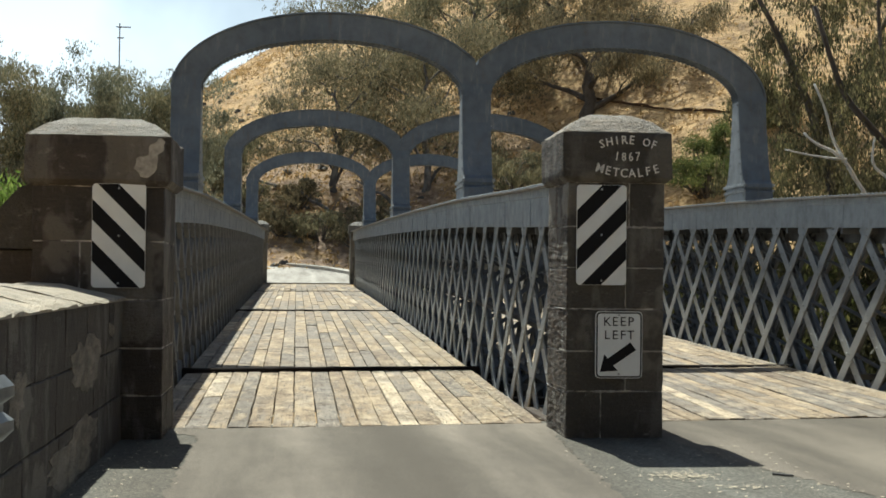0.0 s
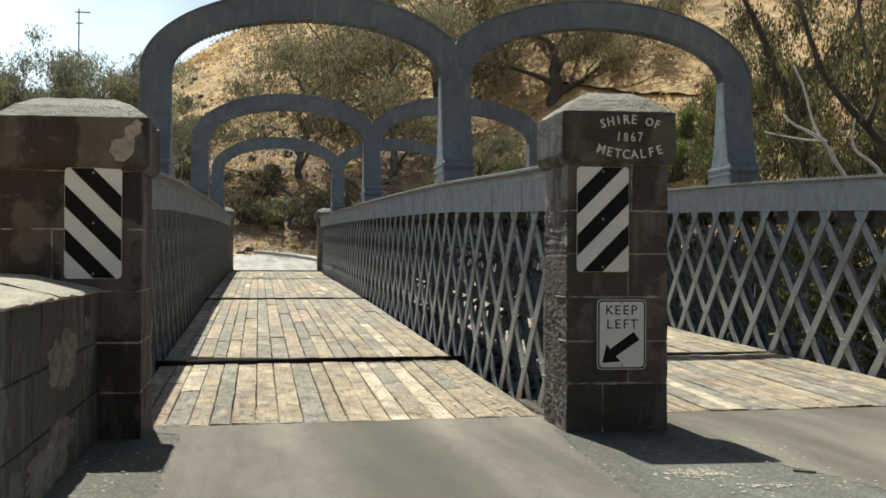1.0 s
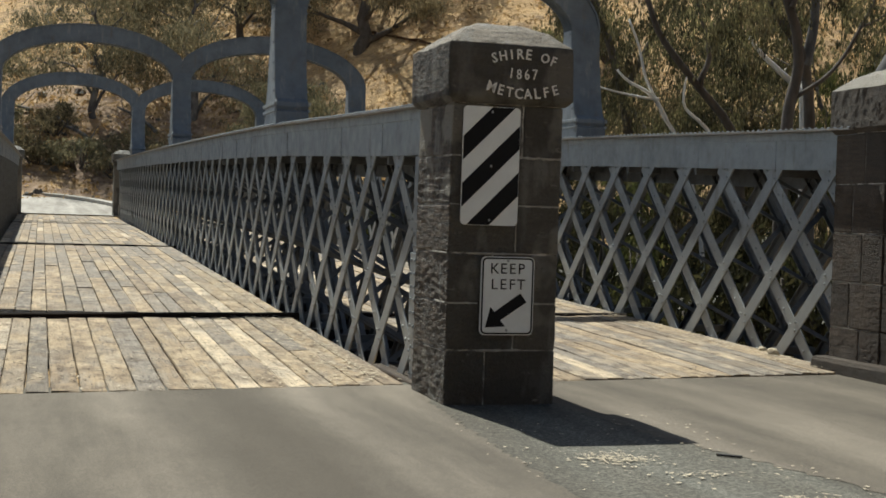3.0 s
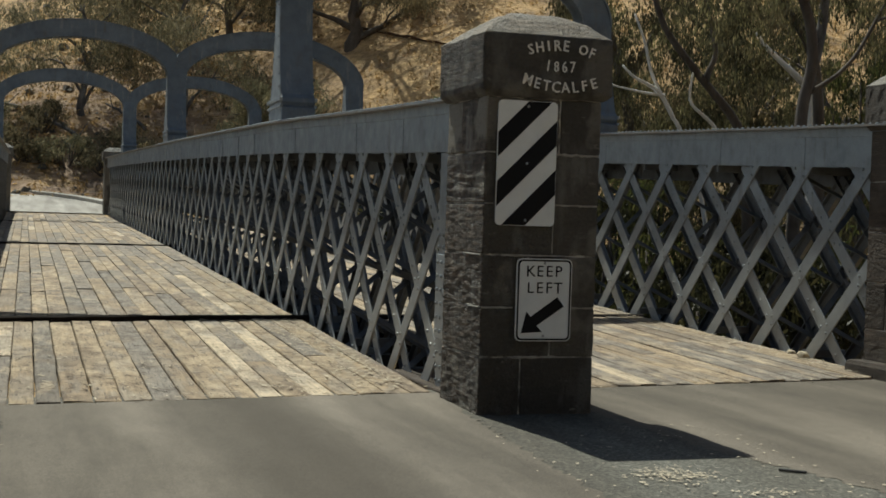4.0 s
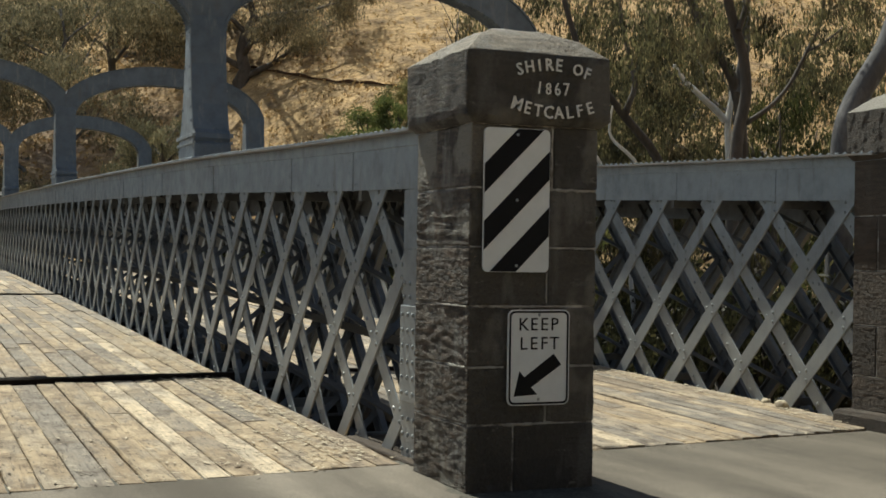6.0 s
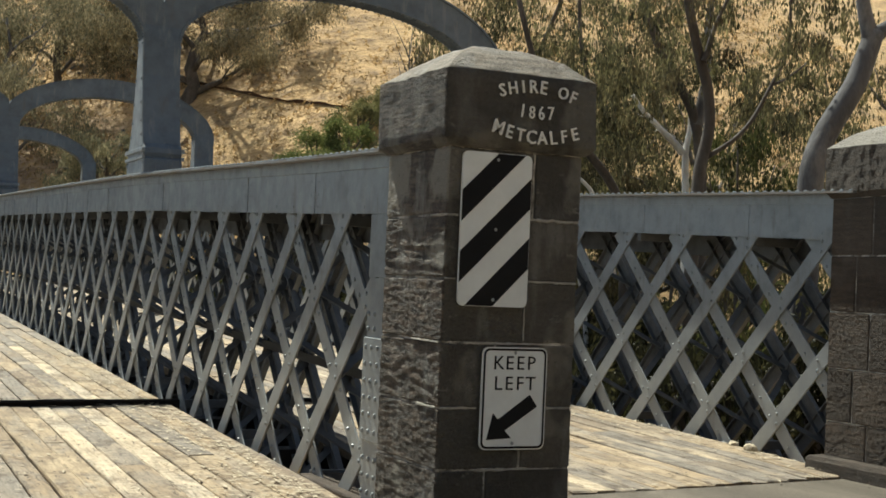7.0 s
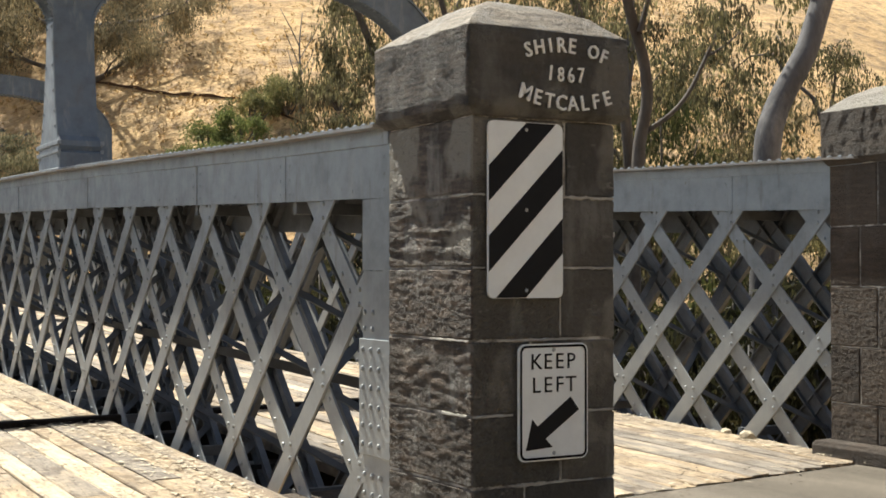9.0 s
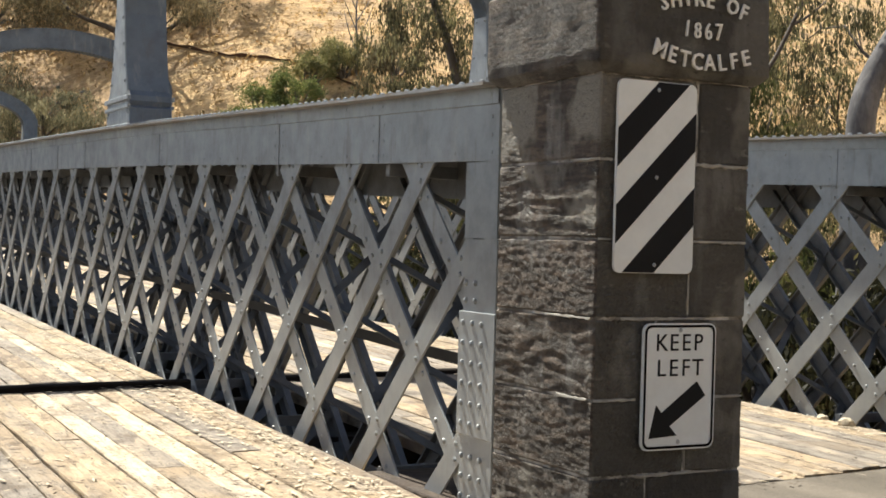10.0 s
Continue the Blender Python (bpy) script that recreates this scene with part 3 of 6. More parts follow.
# ---- stone piers ----


def block(x0, x1, y0, y1, z0, z1, seed, rough=0.008, bev=0.009, hewn=0.0):
    """A quarry-faced block: chamfered, its faces cut into an uneven grid; hewn: how deep the face towards -x is broken."""
    r = random.Random(seed)
    bm = one_box(x0, x1, y0, y1, z0, z1, bev)
    bmesh.ops.subdivide_edges(bm, edges=[e for e in bm.edges if e.calc_length() > 0.2], cuts=44 if hewn else 2, use_grid_fill=True)
    ledgy = 0.62 + 0.38 * math.sin(seed * 2.3) if x0 < 4 else 0.15
    for v in bm.verts:
        if hewn and v.co.x < x0 + 0.02:
            p = v.co
            n1 = noise.noise(Vector((p.y * 4 + seed, p.z * 6, seed * 1.7)))
            n2 = noise.noise(Vector((p.y * 5.5, p.z * 24 + seed + 1.2 * n1, 3.1)))
            n3 = noise.noise(Vector((p.y * 26 + seed, p.z * 44, 7.7)))
            steps = math.floor((n2 * 0.5 + 0.5) * 4) / 4 - 0.4
            v.co.x -= hewn * (0.3 * n1 + ledgy * (0.5 * n2 + 0.9 * steps) + (0.45 - 0.25 * ledgy) * n3)
        else:
            v.co += Vector([r.uniform(-rough, rough) * 0.5 for _ in range(3)])
    return bm


def cap_block(x0, x1, y0, y1, z0, z1, peak, inset, seed, rough=0.008):
    """A capstone: upright sides, chamfered foot and a low hipped top."""
    r = random.Random(seed)
    bm = bmesh.new()
    rings = []
    mx, my = min(inset, (x1 - x0) * 0.36), min(inset, (y1 - y0) * 0.36)
    for dx, dy, z in ((0.045, 0.045, z0), (0, 0, z0 + 0.05), (0, 0, z1), (mx * 0.5, my * 0.5, z1 + (peak - z1) * 0.62), (mx, my, peak)):
        ring = []
        pts = []
        ax0, ax1, ay0, ay1 = x0 + dx, x1 - dx, y0 + dy, y1 - dy
        n = 5
        for i in range(n):
            pts.append((ax0 + (ax1 - ax0) * i / n, ay0))
        for i in range(n):
            pts.append((ax1, ay0 + (ay1 - ay0) * i / n))
        for i in range(n):
            pts.append((ax1 - (ax1 - ax0) * i / n, ay1))
        for i in range(n):
            pts.append((ax0, ay1 - (ay1 - ay0) * i / n))
        for px, py in pts:
            ring.append(bm.verts.new((px + r.uniform(-rough, rough), py + r.uniform(-rough, rough), z + r.uniform(-rough, rough) * 0.6)))
        rings.append(ring)
    for a, b in zip(rings, rings[1:]):
        for i in range(len(a)):
            j = (i + 1) % len(a)
            bm.faces.new((a[i], a[j], b[j], b[i]))
    bm.faces.new(rings[-1])
    bm.faces.new(rings[0][::-1])
    bmesh.ops.subdivide_edges(bm, edges=bm.edges[:], cuts=6, use_grid_fill=True)
    bm.normal_update()
    for v in bm.verts:
        p = v.co
        k = 0.35 if v.normal.y < -0.7 else 1.0
        d = noise.noise(p * 7 + Vector((seed, 0, 0))) * 0.006 + noise.noise(Vector((p.x * 13, p.y * 13, p.z * 17 + seed))) * 0.004
        if v.normal.x < -0.7:
            d += noise.noise(Vector((p.x, p.y * 21 + seed, p.z * 28))) * 0.0045
        v.co += v.normal * d * k
    return bm


def quarry_face(me):
    """The face towards -x is left rough from the quarry."""
    me.materials.append(QUARRY)
    for f in me.polygons:
        f.material_index = 1 if f.normal.x < -0.5 else 0


def pier(name, label, x0, x1, y0, y1, joints, cap, split, seed):
    """A square stone pier: a mortar core, two quarry-faced blocks a course and a capstone. cap: overhang, top, peak."""
    p = thing(name, label, "pier", "stone piers of the bridge")
    part("mortar_core", one_box(x0 + 0.009, x1 - 0.009, y0 + 0.009, y1 - 0.009, -0.1, joints[-1] + 0.01), MORTAR, p, "pale lime mortar")
    g = 0.006
    for i, (a, b) in enumerate(zip(joints, joints[1:])):
        s = x0 + (x1 - x0) * split[i % len(split)]
        s2 = y0 + (y1 - y0) * (0.62 if i % 2 else 0.4)
        lo = a - (0.1 if i == 0 else 0)
        if x1 - x0 < 1.0:
            cells = ((x0, s - g, y0, y1), (s + g, x1, y0, y1))
        else:
            cells = ((x0, s - g, y0, s2 - g), (s + g, x1, y0, s2 - g), (x0, s - g, s2 + g, y1), (s + g, x1, s2 + g, y1))
        for k, (bx0, bx1, by0, by1) in enumerate(cells):
            part("stone_block", block(bx0, bx1, by0, by1, lo + g, b - g, seed + i * 7 + k, hewn=(0.008 if x0 < 1 else 0.006) if bx0 == x0 and x0 > -3 else 0.0), BROWNSTONE if x0 > 1 else STONE_SHADE if x0 < -3 else STONE, p)
            if bx0 == x0 and -3 < x0 < 1:
                quarry_face(p.children[-1].data)
    over, top, peak = cap
    cb = part("capstone", cap_block(x0 - over, x1 + over, y0 - over, y1 + over, joints[-1], top, peak, 0.3, seed + 99), BROWNSTONE if x0 > 1 else STONE_SHADE if x0 < -3 else CAPSTONE, p, "hipped bluestone capstone with a pale top", abs(x0) < 1)
    cb.data.materials.append(PALE_TOP)
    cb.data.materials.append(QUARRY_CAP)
    # faces that slope upward take the paler stone
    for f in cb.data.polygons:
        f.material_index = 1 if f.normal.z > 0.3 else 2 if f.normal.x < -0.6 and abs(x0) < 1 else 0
    return p, cb


def pointing(parent, axis, at, a0, a1, other, seed, half=0.011, proud=0.004):
    """A ragged lime joint smeared a little over the edges of the stones: along x on the front, along y on the side, or upright."""
    rr, bm = random.Random(seed), bmesh.new()
    n = max(3, int((a1 - a0) / 0.022))
    run, rows = rr.uniform(0.3, 1.0), []
    for i in range(n + 1):
        u = a0 + (a1 - a0) * i / n
        run = min(1.0, max(0.0, run + rr.uniform(-0.3, 0.3)))
        lo, hi = half * (0.35 + 1.1 * run * rr.random()), half * (0.35 + 0.9 * run * rr.random())
        pts = ((at - lo, other + 0.004), (at - lo * 0.6, other - proud), (at + hi * 0.6, other - proud * 0.8), (at + hi, other + 0.004))
        rows.append([bm.verts.new((u, y, w) if axis == "x" else (y, u, w) if axis == "y" else (w, y, u)) for w, y in pts])
    for p, q in zip(rows, rows[1:]):
        for k in range(3):
            bm.faces.new((p[k], q[k], q[k + 1], p[k + 1]))
    bmesh.ops.recalc_face_normals(bm, faces=bm.faces)
    part("pointing", bm, LIME, parent, "ragged pale lime pointing")


MID_JOINTS = (0.0, 0.41, 0.77, 1.15, 1.52, 1.89, 2.29)
mid_pier, mid_cap = pier("stone_pier", "dark bluestone pier with a lettered capstone between the lanes", -0.445, 0.445, 0.0, 0.9,
                         MID_JOINTS, (0.055, 2.735, 2.93), (0.36, 0.61, 0.40, 0.605, 0.38, 0.64), 11)
for k, (jz, ja, jb) in enumerate(((0.41, -0.2, 0.3), (0.77, -0.44, -0.2), (0.77, 0.25, 0.44), (1.15, -0.3, 0.2), (1.52, 0.1, 0.44), (1.52, -0.44, -0.37), (1.89, 0.1, 0.44), (1.89, -0.44, -0.37))):
    pointing(mid_pier, "x", jz, ja, jb, 0.0, 40 + k, 0.013)
pointing(mid_pier, "z", -0.445 + 0.89 * 0.605, 1.17, 1.5, 0.0, 60, 0.007)
pointing(mid_pier, "z", -0.445 + 0.89 * 0.61, 0.43, 0.55, 0.0, 61, 0.006)
for k, (jz, ja, jb) in enumerate(((0.77, 0.05, 0.3), (1.15, 0.03, 0.42), (1.89, 0.02, 0.2))):
    pointing(mid_pier, "y", jz, ja, jb, -0.444, 70 + k, 0.01, 0.006)
left_pier, left_cap = pier("stone_pier", "dark bluestone pier with a broad worn capstone beside the wing wall", -5.12, -4.0, 0.0, 1.05,
                           (0.0, 0.37, 0.78, 1.2, 1.7, 2.18), (0.06, 2.61, 2.79), (0.45, 0.62, 0.5, 0.36, 0.55), 211)
rr, bm, ring = random.Random(91), bmesh.new(), []
outline = ((-4.0, 2.585), (-4.06, 2.59), (-4.12, 2.53), (-4.15, 2.45), (-4.24, 2.41), (-4.26, 2.33), (-4.2, 2.27), (-4.12, 2.25), (-4.07, 2.33), (-4.06, 2.44), (-4.0, 2.5))
for (ax, az), (bx, bz) in zip(outline, outline[1:] + outline[:1]):
    for k in range(3):
        ring.append((ax + (bx - ax) * k / 3 + rr.uniform(-0.012, 0.012), az + (bz - az) * k / 3 + rr.uniform(-0.012, 0.012)))
prism(bm, ring, "y", -0.0685, -0.04)
part("chip", bm, LIME, left_cap, "pale chipped corner")
right_pier, right_cap = pier("stone_pier", "brown bluestone pier with a rough capstone, end of the girder", 4.33, 5.5, 1.36, 2.2,
                             (0.0, 0.44, 0.90, 1.39, 1.88, 2.385), (0.05, 2.82, 3.02), (0.55, 0.4, 0.6, 0.45, 0.5), 411)
FZ = deck_z(48.8)
for fx in (-4.6, 0.0, 4.65):
    fp = thing("stone_pier", "dark stone pier at the far end of the girder", "pier", "stone piers of the bridge")
    part("shaft", one_box(fx - 0.42, fx + 0.42, 48.9, 49.75, FZ - 2.5, FZ + 2.3, 0.03), STONE, fp)
    part("capstone", cap_block(fx - 0.5, fx + 0.5, 48.82, 49.83, FZ + 2.3, FZ + 2.68, FZ + 2.86, 0.3, 700 + int(fx * 10)), CAPSTONE, fp)

# wing walls of the approach


def coping_mesh(y0, y1, seed):
    """A weathered coping stone that slopes down towards the road, with a broken edge."""
    bm, rows, n = bmesh.new(), [], max(6, int((y1 - y0) / 0.06))
    for i in range(n + 1):
        y = y0 + (y1 - y0) * i / n
        row = []
        for k, (x, z) in enumerate(((-5.06, 1.19), (-5.06, 1.34), (-4.85, 1.325), (-4.65, 1.29), (-4.48, 1.25), (-4.36, 1.225), (-4.315, 1.205), (-4.318, 1.19))):
            a = noise.noise(Vector((x * 5 + seed, y * 5, k * 0.4)))
            b = noise.noise(Vector((seed, y * 9, 4.0 + k * 0.2)))
            row.append(bm.verts.new((x + (0.02 * b if k > 4 else 0), y, z + (0.022 * a if 0 < k < 7 else 0))))
        rows.append(row)
    for p, q in zip(rows, rows[1:]):
        for k in range(8):
            bm.faces.new((p[k], p[(k + 1) % 8], q[(k + 1) % 8], q[k]))
    bm.faces.new(rows[0])
    bm.faces.new(rows[-1][::-1])
    bmesh.ops.recalc_face_normals(bm, faces=bm.faces)
    return bm


wing = thing("wing_wall", "low bluestone wing wall darkened for shade, with a sunlit coping, running back from the pier", "wall")
r = random.Random(5)
part("mortar_core", one_box(-5.0, -4.37, -14, -0.005, -0.1, 1.18), MORTAR, wing, "pale lime mortar")
for c, (z0, z1) in enumerate(((-0.1, 0.38), (0.39, 0.78), (0.79, 1.19))):
    y = 0.0
    while y > -14:
        ln = r.uniform(0.65, 1.15)
        part("stone_block", block(-4.99, -4.345, max(-14, y - ln) + 0.006, y - 0.006, z0, z1, 900 + c * 50 + int(-y * 10)), STONE_SHADE, wing)
        y -= ln
y = 0.02
while y > -14:
    ln = r.uniform(1.0, 1.5)
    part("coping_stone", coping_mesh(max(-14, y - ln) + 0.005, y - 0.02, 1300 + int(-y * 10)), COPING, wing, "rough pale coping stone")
    y -= ln
for k, (py, pz, pw, ph) in enumerate(((-1.95, 0.7, 1.3, 0.5), (-2.3, 0.22, 2.0, 0.36), (-4.4, 0.72, 0.6, 0.3), (-0.75, 0.98, 0.4, 0.14))):
    rr, bm, ring, rad = random.Random(80 + k), bmesh.new(), [], 0.9
    for q in range(44):
        a = math.tau * q / 44
        rad = min(1.15, max(0.45, rad + rr.uniform(-0.24, 0.24)))
        sq = 1 / max(abs(math.cos(a)), abs(math.sin(a))) ** 0.6
        ring.append((py + pw / 2 * rad * sq * math.cos(a), max(0.02, pz + ph / 2 * rad * sq * math.sin(a))))
    prism(bm, ring, "x", -4.36, -4.3405)
    part("render_patch", bm, LIMEWASH, wing, "flaking patch of pale limewash")
wing2 = thing("wing_wall", "dark bluestone wall stepping down behind the pier", "wall")
for c, (z0, z1) in enumerate(((-0.4, 0.37), (0.38, 0.78), (0.79, 1.2), (1.21, 1.62))):
    x = -5.13
    while x > -9:
        ln = r.uniform(0.7, 1.1)
        part("stone_block", block(x - ln + 0.006, x - 0.006, 0.12, 0.7, z0, z1, 1500 + c * 40 + int(-x * 10)), STONE_SHADE, wing2)
        x -= ln
bm = bmesh.new()
prism(bm, [(-5.13, 1.63), (-5.13, 2.2), (-5.25, 2.16), (-5.42, 1.97), (-6.6, 1.74), (-9.0, 1.7), (-9.0, 1.63)], "y", 0.08, 0.76)
part("coping", bm, CAPSTONE, wing2, "sloping stone coping")
wing3 = thing("wing_wall", "brown bluestone wing wall beside the end pier", "wall")
for c, (z0, z1) in enumerate(((-0.1, 0.44), (0.45, 0.90), (0.91, 1.39), (1.40, 1.88), (1.89, 2.38))):
    y = 1.355
    while y > -1.2:
        ln = r.uniform(0.6, 0.9)
        part("stone_block", block(4.335, 4.95, y - ln + 0.005, y - 0.005, z0, z1, 1700 + c * 40 + int(-y * 10) + 20, hewn=0.006), BROWNSTONE, wing3)
        y -= ln
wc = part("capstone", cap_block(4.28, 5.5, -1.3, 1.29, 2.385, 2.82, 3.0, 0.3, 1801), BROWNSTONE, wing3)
wc.data.materials.append(PALE_TOP)
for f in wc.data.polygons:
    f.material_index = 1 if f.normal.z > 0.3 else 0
part("pointing", one_box(4.287, 5.4, 1.2915, 1.3085, 2.43, 2.82), LIME, wing3, "pale lime joint between the caps")
ks = thing("kerb_stone", "long worn kerb stone at the foot of the pier", "kerb stone")
part("stone_block", block(4.14, 4.45, 0.3, 2.25, -0.05, 0.14, 61, 0.018, 0.035), BROWNSTONE, ks)

# ---- lettering on the capstone ----


def glyph(ch, size, material, parent, loc, lean, extrude=0.006, name="letter", weight=0.0):
    cu = bpy.data.curves.new(name, "FONT")
    cu.body, cu.size, cu.extrude = ch, size, extrude
    cu.offset = weight
    cu.align_x, cu.align_y = "CENTER", "CENTER"
    cu.resolution_u = 2
    tmp = bpy.data.objects.new(name, cu)
    scene.collection.objects.link(tmp)
    dg = bpy.context.evaluated_depsgraph_get()
    me = bpy.data.meshes.new_from_object(tmp.evaluated_get(dg))
    bpy.data.objects.remove(tmp)
    me.materials.clear()
    me.materials.append(material)
    ob = new(name, me)
    ob.parent = parent
    ob.matrix_basis = Matrix.Translation(loc) @ Matrix.Rotation(math.pi / 2, 4, "X") @ Matrix.Rotation(lean, 4, "Z")
    return ob


def arc_text(text, cx, cz, width, sag, size, y, weight=0.001, squeeze=0.9):
    """Letters set along an arc, each a little crooked."""
    n = len(text)
    rr = random.Random(len(text) + int(cz * 100))
    for i, ch in enumerate(text):
        t = (i / (n - 1) - 0.5) * 2
        if ch == " ":
            continue
        lean = math.atan2(-2 * sag * t, width / 2) + rr.uniform(-0.05, 0.05)
        ob = glyph(ch, size * rr.uniform(0.95, 1.04), LETTER, mid_cap, (cx + t * width / 2, y, cz - sag * t * t), lean, 0.006, "letter", weight)
        ob.matrix_basis = ob.matrix_basis @ Matrix.Diagonal((squeeze, 1.0, 1.0, 1.0))


CAP_Y = -0.055 - 0.012
arc_text("SHIRE OF", 0.09, 2.668, 0.475, 0.04, 0.108, CAP_Y)
arc_text("1867", 0.085, 2.515, 0.19, -0.004, 0.112, CAP_Y, 0.0, 0.8)
arc_text("METCALFE", 0.092, 2.368, 0.515, -0.042, 0.112, CAP_Y)

# ---- signs ----


def round_rect(w, h, r, k=4):
    pts = []
    for cx, cy, a0 in ((w / 2 - r, h / 2 - r, 0), (-w / 2 + r, h / 2 - r, 90), (-w / 2 + r, -h / 2 + r, 180), (w / 2 - r, -h / 2 + r, 270)):
        for i in range(k + 1):
            a = radians(a0 + 90 * i / k)
            pts.append((cx + r * math.cos(a), cy + r * math.sin(a)))
    return pts


def clip_half(poly, nx, ny, d):
    """The part of a convex polygon where nx*x + ny*y <= d."""
    out = []
    for i, p in enumerate(poly):
        q = poly[(i + 1) % len(poly)]
        sp, sq = nx * p[0] + ny * p[1] - d, nx * q[0] + ny * q[1] - d
        if sp <= 0:
            out.append(p)
        if sp * sq < 0:
            t = sp / (sp - sq)
            out.append((p[0] + (q[0] - p[0]) * t, p[1] + (q[1] - p[1]) * t))
    return out


def bolt(parent, x, z):
    bm = bmesh.new()
    dome(bm, (x, -0.006, z), 0.011, "-y", 0.007, 8)
    part("bolt", bm, GALV, parent, "small galvanised bolt")


def hazard_marker(loc, mirror, label):
    s = thing("hazard_marker", label, "sign", "hazard markers on the piers", loc)
    shape = round_rect(0.455, 0.9, 0.035)
    bm = bmesh.new()
    prism(bm, shape, "y", -0.004, 0.012)
    part("panel", bm, WHITE, s, "white panel")
    k = 1 / math.sqrt(2)
    sx = -1 if mirror else 1
    for lo, hi in ((-0.385, -0.205), (-0.03, 0.15), (0.325, 0.505)):
        # bands rise towards one side at 45 degrees; measured along the panel's height at its middle
        inner = round_rect(0.449, 0.894, 0.033)
        band = clip_half(clip_half(inner, -sx * k, k, (hi - 0.06) * k), sx * k, -k, -(lo - 0.06) * k)
        if len(band) > 2:
            bm = bmesh.new()
            prism(bm, band, "y", -0.007, -0.0035)
            part("stripe", bm, BLACK, s, "black diagonal stripe")
    for z in (0.41, 0.0, -0.41):
        bolt(s, 0, z)
    return s


hazard_marker((-0.137, -0.025, 1.815), False, "hazard marker with black and white diagonal stripes on the stone pier")
hazard_marker((-4.385, -0.025, 1.75), True, "hazard marker with mirrored black and white stripes on the wide pier")

keep = thing("keep_left_sign", "white regulatory sign with black arrow and border on the stone pier", "sign", loc=(0.028, -0.03, 0.83))
bm = bmesh.new()
prism(bm, round_rect(0.43, 0.6, 0.04), "y", -0.004, 0.01)
part("panel", bm, WHITE, keep, "white panel")
outer, inner = round_rect(0.415, 0.585, 0.036), round_rect(0.391, 0.561, 0.028)
bm = bmesh.new()
a = [bm.verts.new((x, -0.0065, z)) for x, z in outer]
b = [bm.verts.new((x, -0.0065, z)) for x, z in inner]
for i in range(len(a)):
    j = (i + 1) % len(a)
    bm.faces.new((a[i], a[j], b[j], b[i]))
bmesh.ops.solidify(bm, geom=list(bm.faces), thickness=0.002)
part("border", bm, BLACK, keep, "thin black border line")
for text, z in (("KEEP", 0.205), ("LEFT", 0.085)):
    for i, ch in enumerate(text):
        glyph(ch, 0.115, BLACK, keep, ((i - 1.5) * 0.072, -0.005, z), 0, 0.002)
ar = [(-0.172, -0.242), (-0.133, -0.085), (-0.1, -0.122), (0.105, 0.022), (0.158, -0.046), (-0.052, -0.187), (-0.008, -0.232)]
bm = bmesh.new()
prism(bm, ar, "y", -0.0065, -0.0035)
part("arrow", bm, BLACK, keep, "black arrow pointing down to one side")
for z in (0.268, -0.262):
    bolt(keep, 0.0, z)

# guard rail end in front of the wing wall
rail = thing("guard_rail", "galvanised steel guard rail end beside the wing wall", "guard rail")
prof = [(0, 0.0), (0.05, 0.05), (0.05, 0.10), (0.0, 0.135), (0.0, 0.175), (0.05, 0.21), (0.05, 0.26), (0.0, 0.31)]
bm = bmesh.new()
rows = []
for y in (-5.3, -5.55, -7, -9, -14):
    rows.append([bm.verts.new((-4.24 + d + (0.03 if y == -5.3 else 0), y, 0.64 + h)) for d, h in prof])
for p, q in zip(rows, rows[1:]):
    for i in range(len(prof) - 1):
        bm.faces.new((p[i], p[i + 1], q[i + 1], q[i]))
bmesh.ops.solidify(bm, geom=list(bm.faces), thickness=0.006)
part("beam", bm, GALV, rail)
for y in (-6.2, -8.6, -11.0):
    part("post", one_box(-4.3, -4.235, y - 0.06, y + 0.06, -0.1, 0.97, 0.006), GALV, rail)

# ---- girders ----
TOP, FASCIA, FOOT = 2.35, 0.415, -0.42
PITCH, BAR_W = 1.06, 0.145


def chord_z(y):
    """The line of the girders: the deck's, with a little more camber."""
    return deck_z(y) + 0.06 * float(smooth_step(1.5, 10, y))


RISE = TOP - FASCIA + 0.06 - FOOT


def lattice_bar(kind, run=RISE):
    """One 45-degree bar from its foot at the origin, along +z before it is leaned. Faces -x."""
    bm = bmesh.new()
    ln = run * math.sqrt(2)
    box(bm, -0.007, 0.007, -BAR_W / 2, BAR_W / 2, 0, ln)
    if kind == "angle":
        box(bm, 0.004, 0.05, BAR_W / 2 - 0.013, BAR_W / 2, 0, ln)
    if kind == "channel":
        for e in (-1, 1):
            box(bm, 0.004, 0.05, e * BAR_W / 2 - 0.007, e * BAR_W / 2 + 0.007, 0, ln)
    step = PITCH / math.sqrt(2)
    z = 0.2
    while z < ln - 0.06:
        for dz, dy in ((-0.035, -0.03), (0.035, 0.03)):
            dome(bm, (-0.007, dy, z + dz), 0.018, "-x", 0.014)
        if kind == "angle" and z + 0.42 < ln:
            for dz in (0.25, 0.40):
                dome(bm, (-0.007, 0.02, z + dz), 0.018, "-x", 0.014)
        z += step
    me = bpy.data.meshes.new("lattice_bar")
    bm.to_mesh(me)
    bm.free()
    me.materials.append(INNER_SHADE if kind == "channel" else PAINT)
    return me


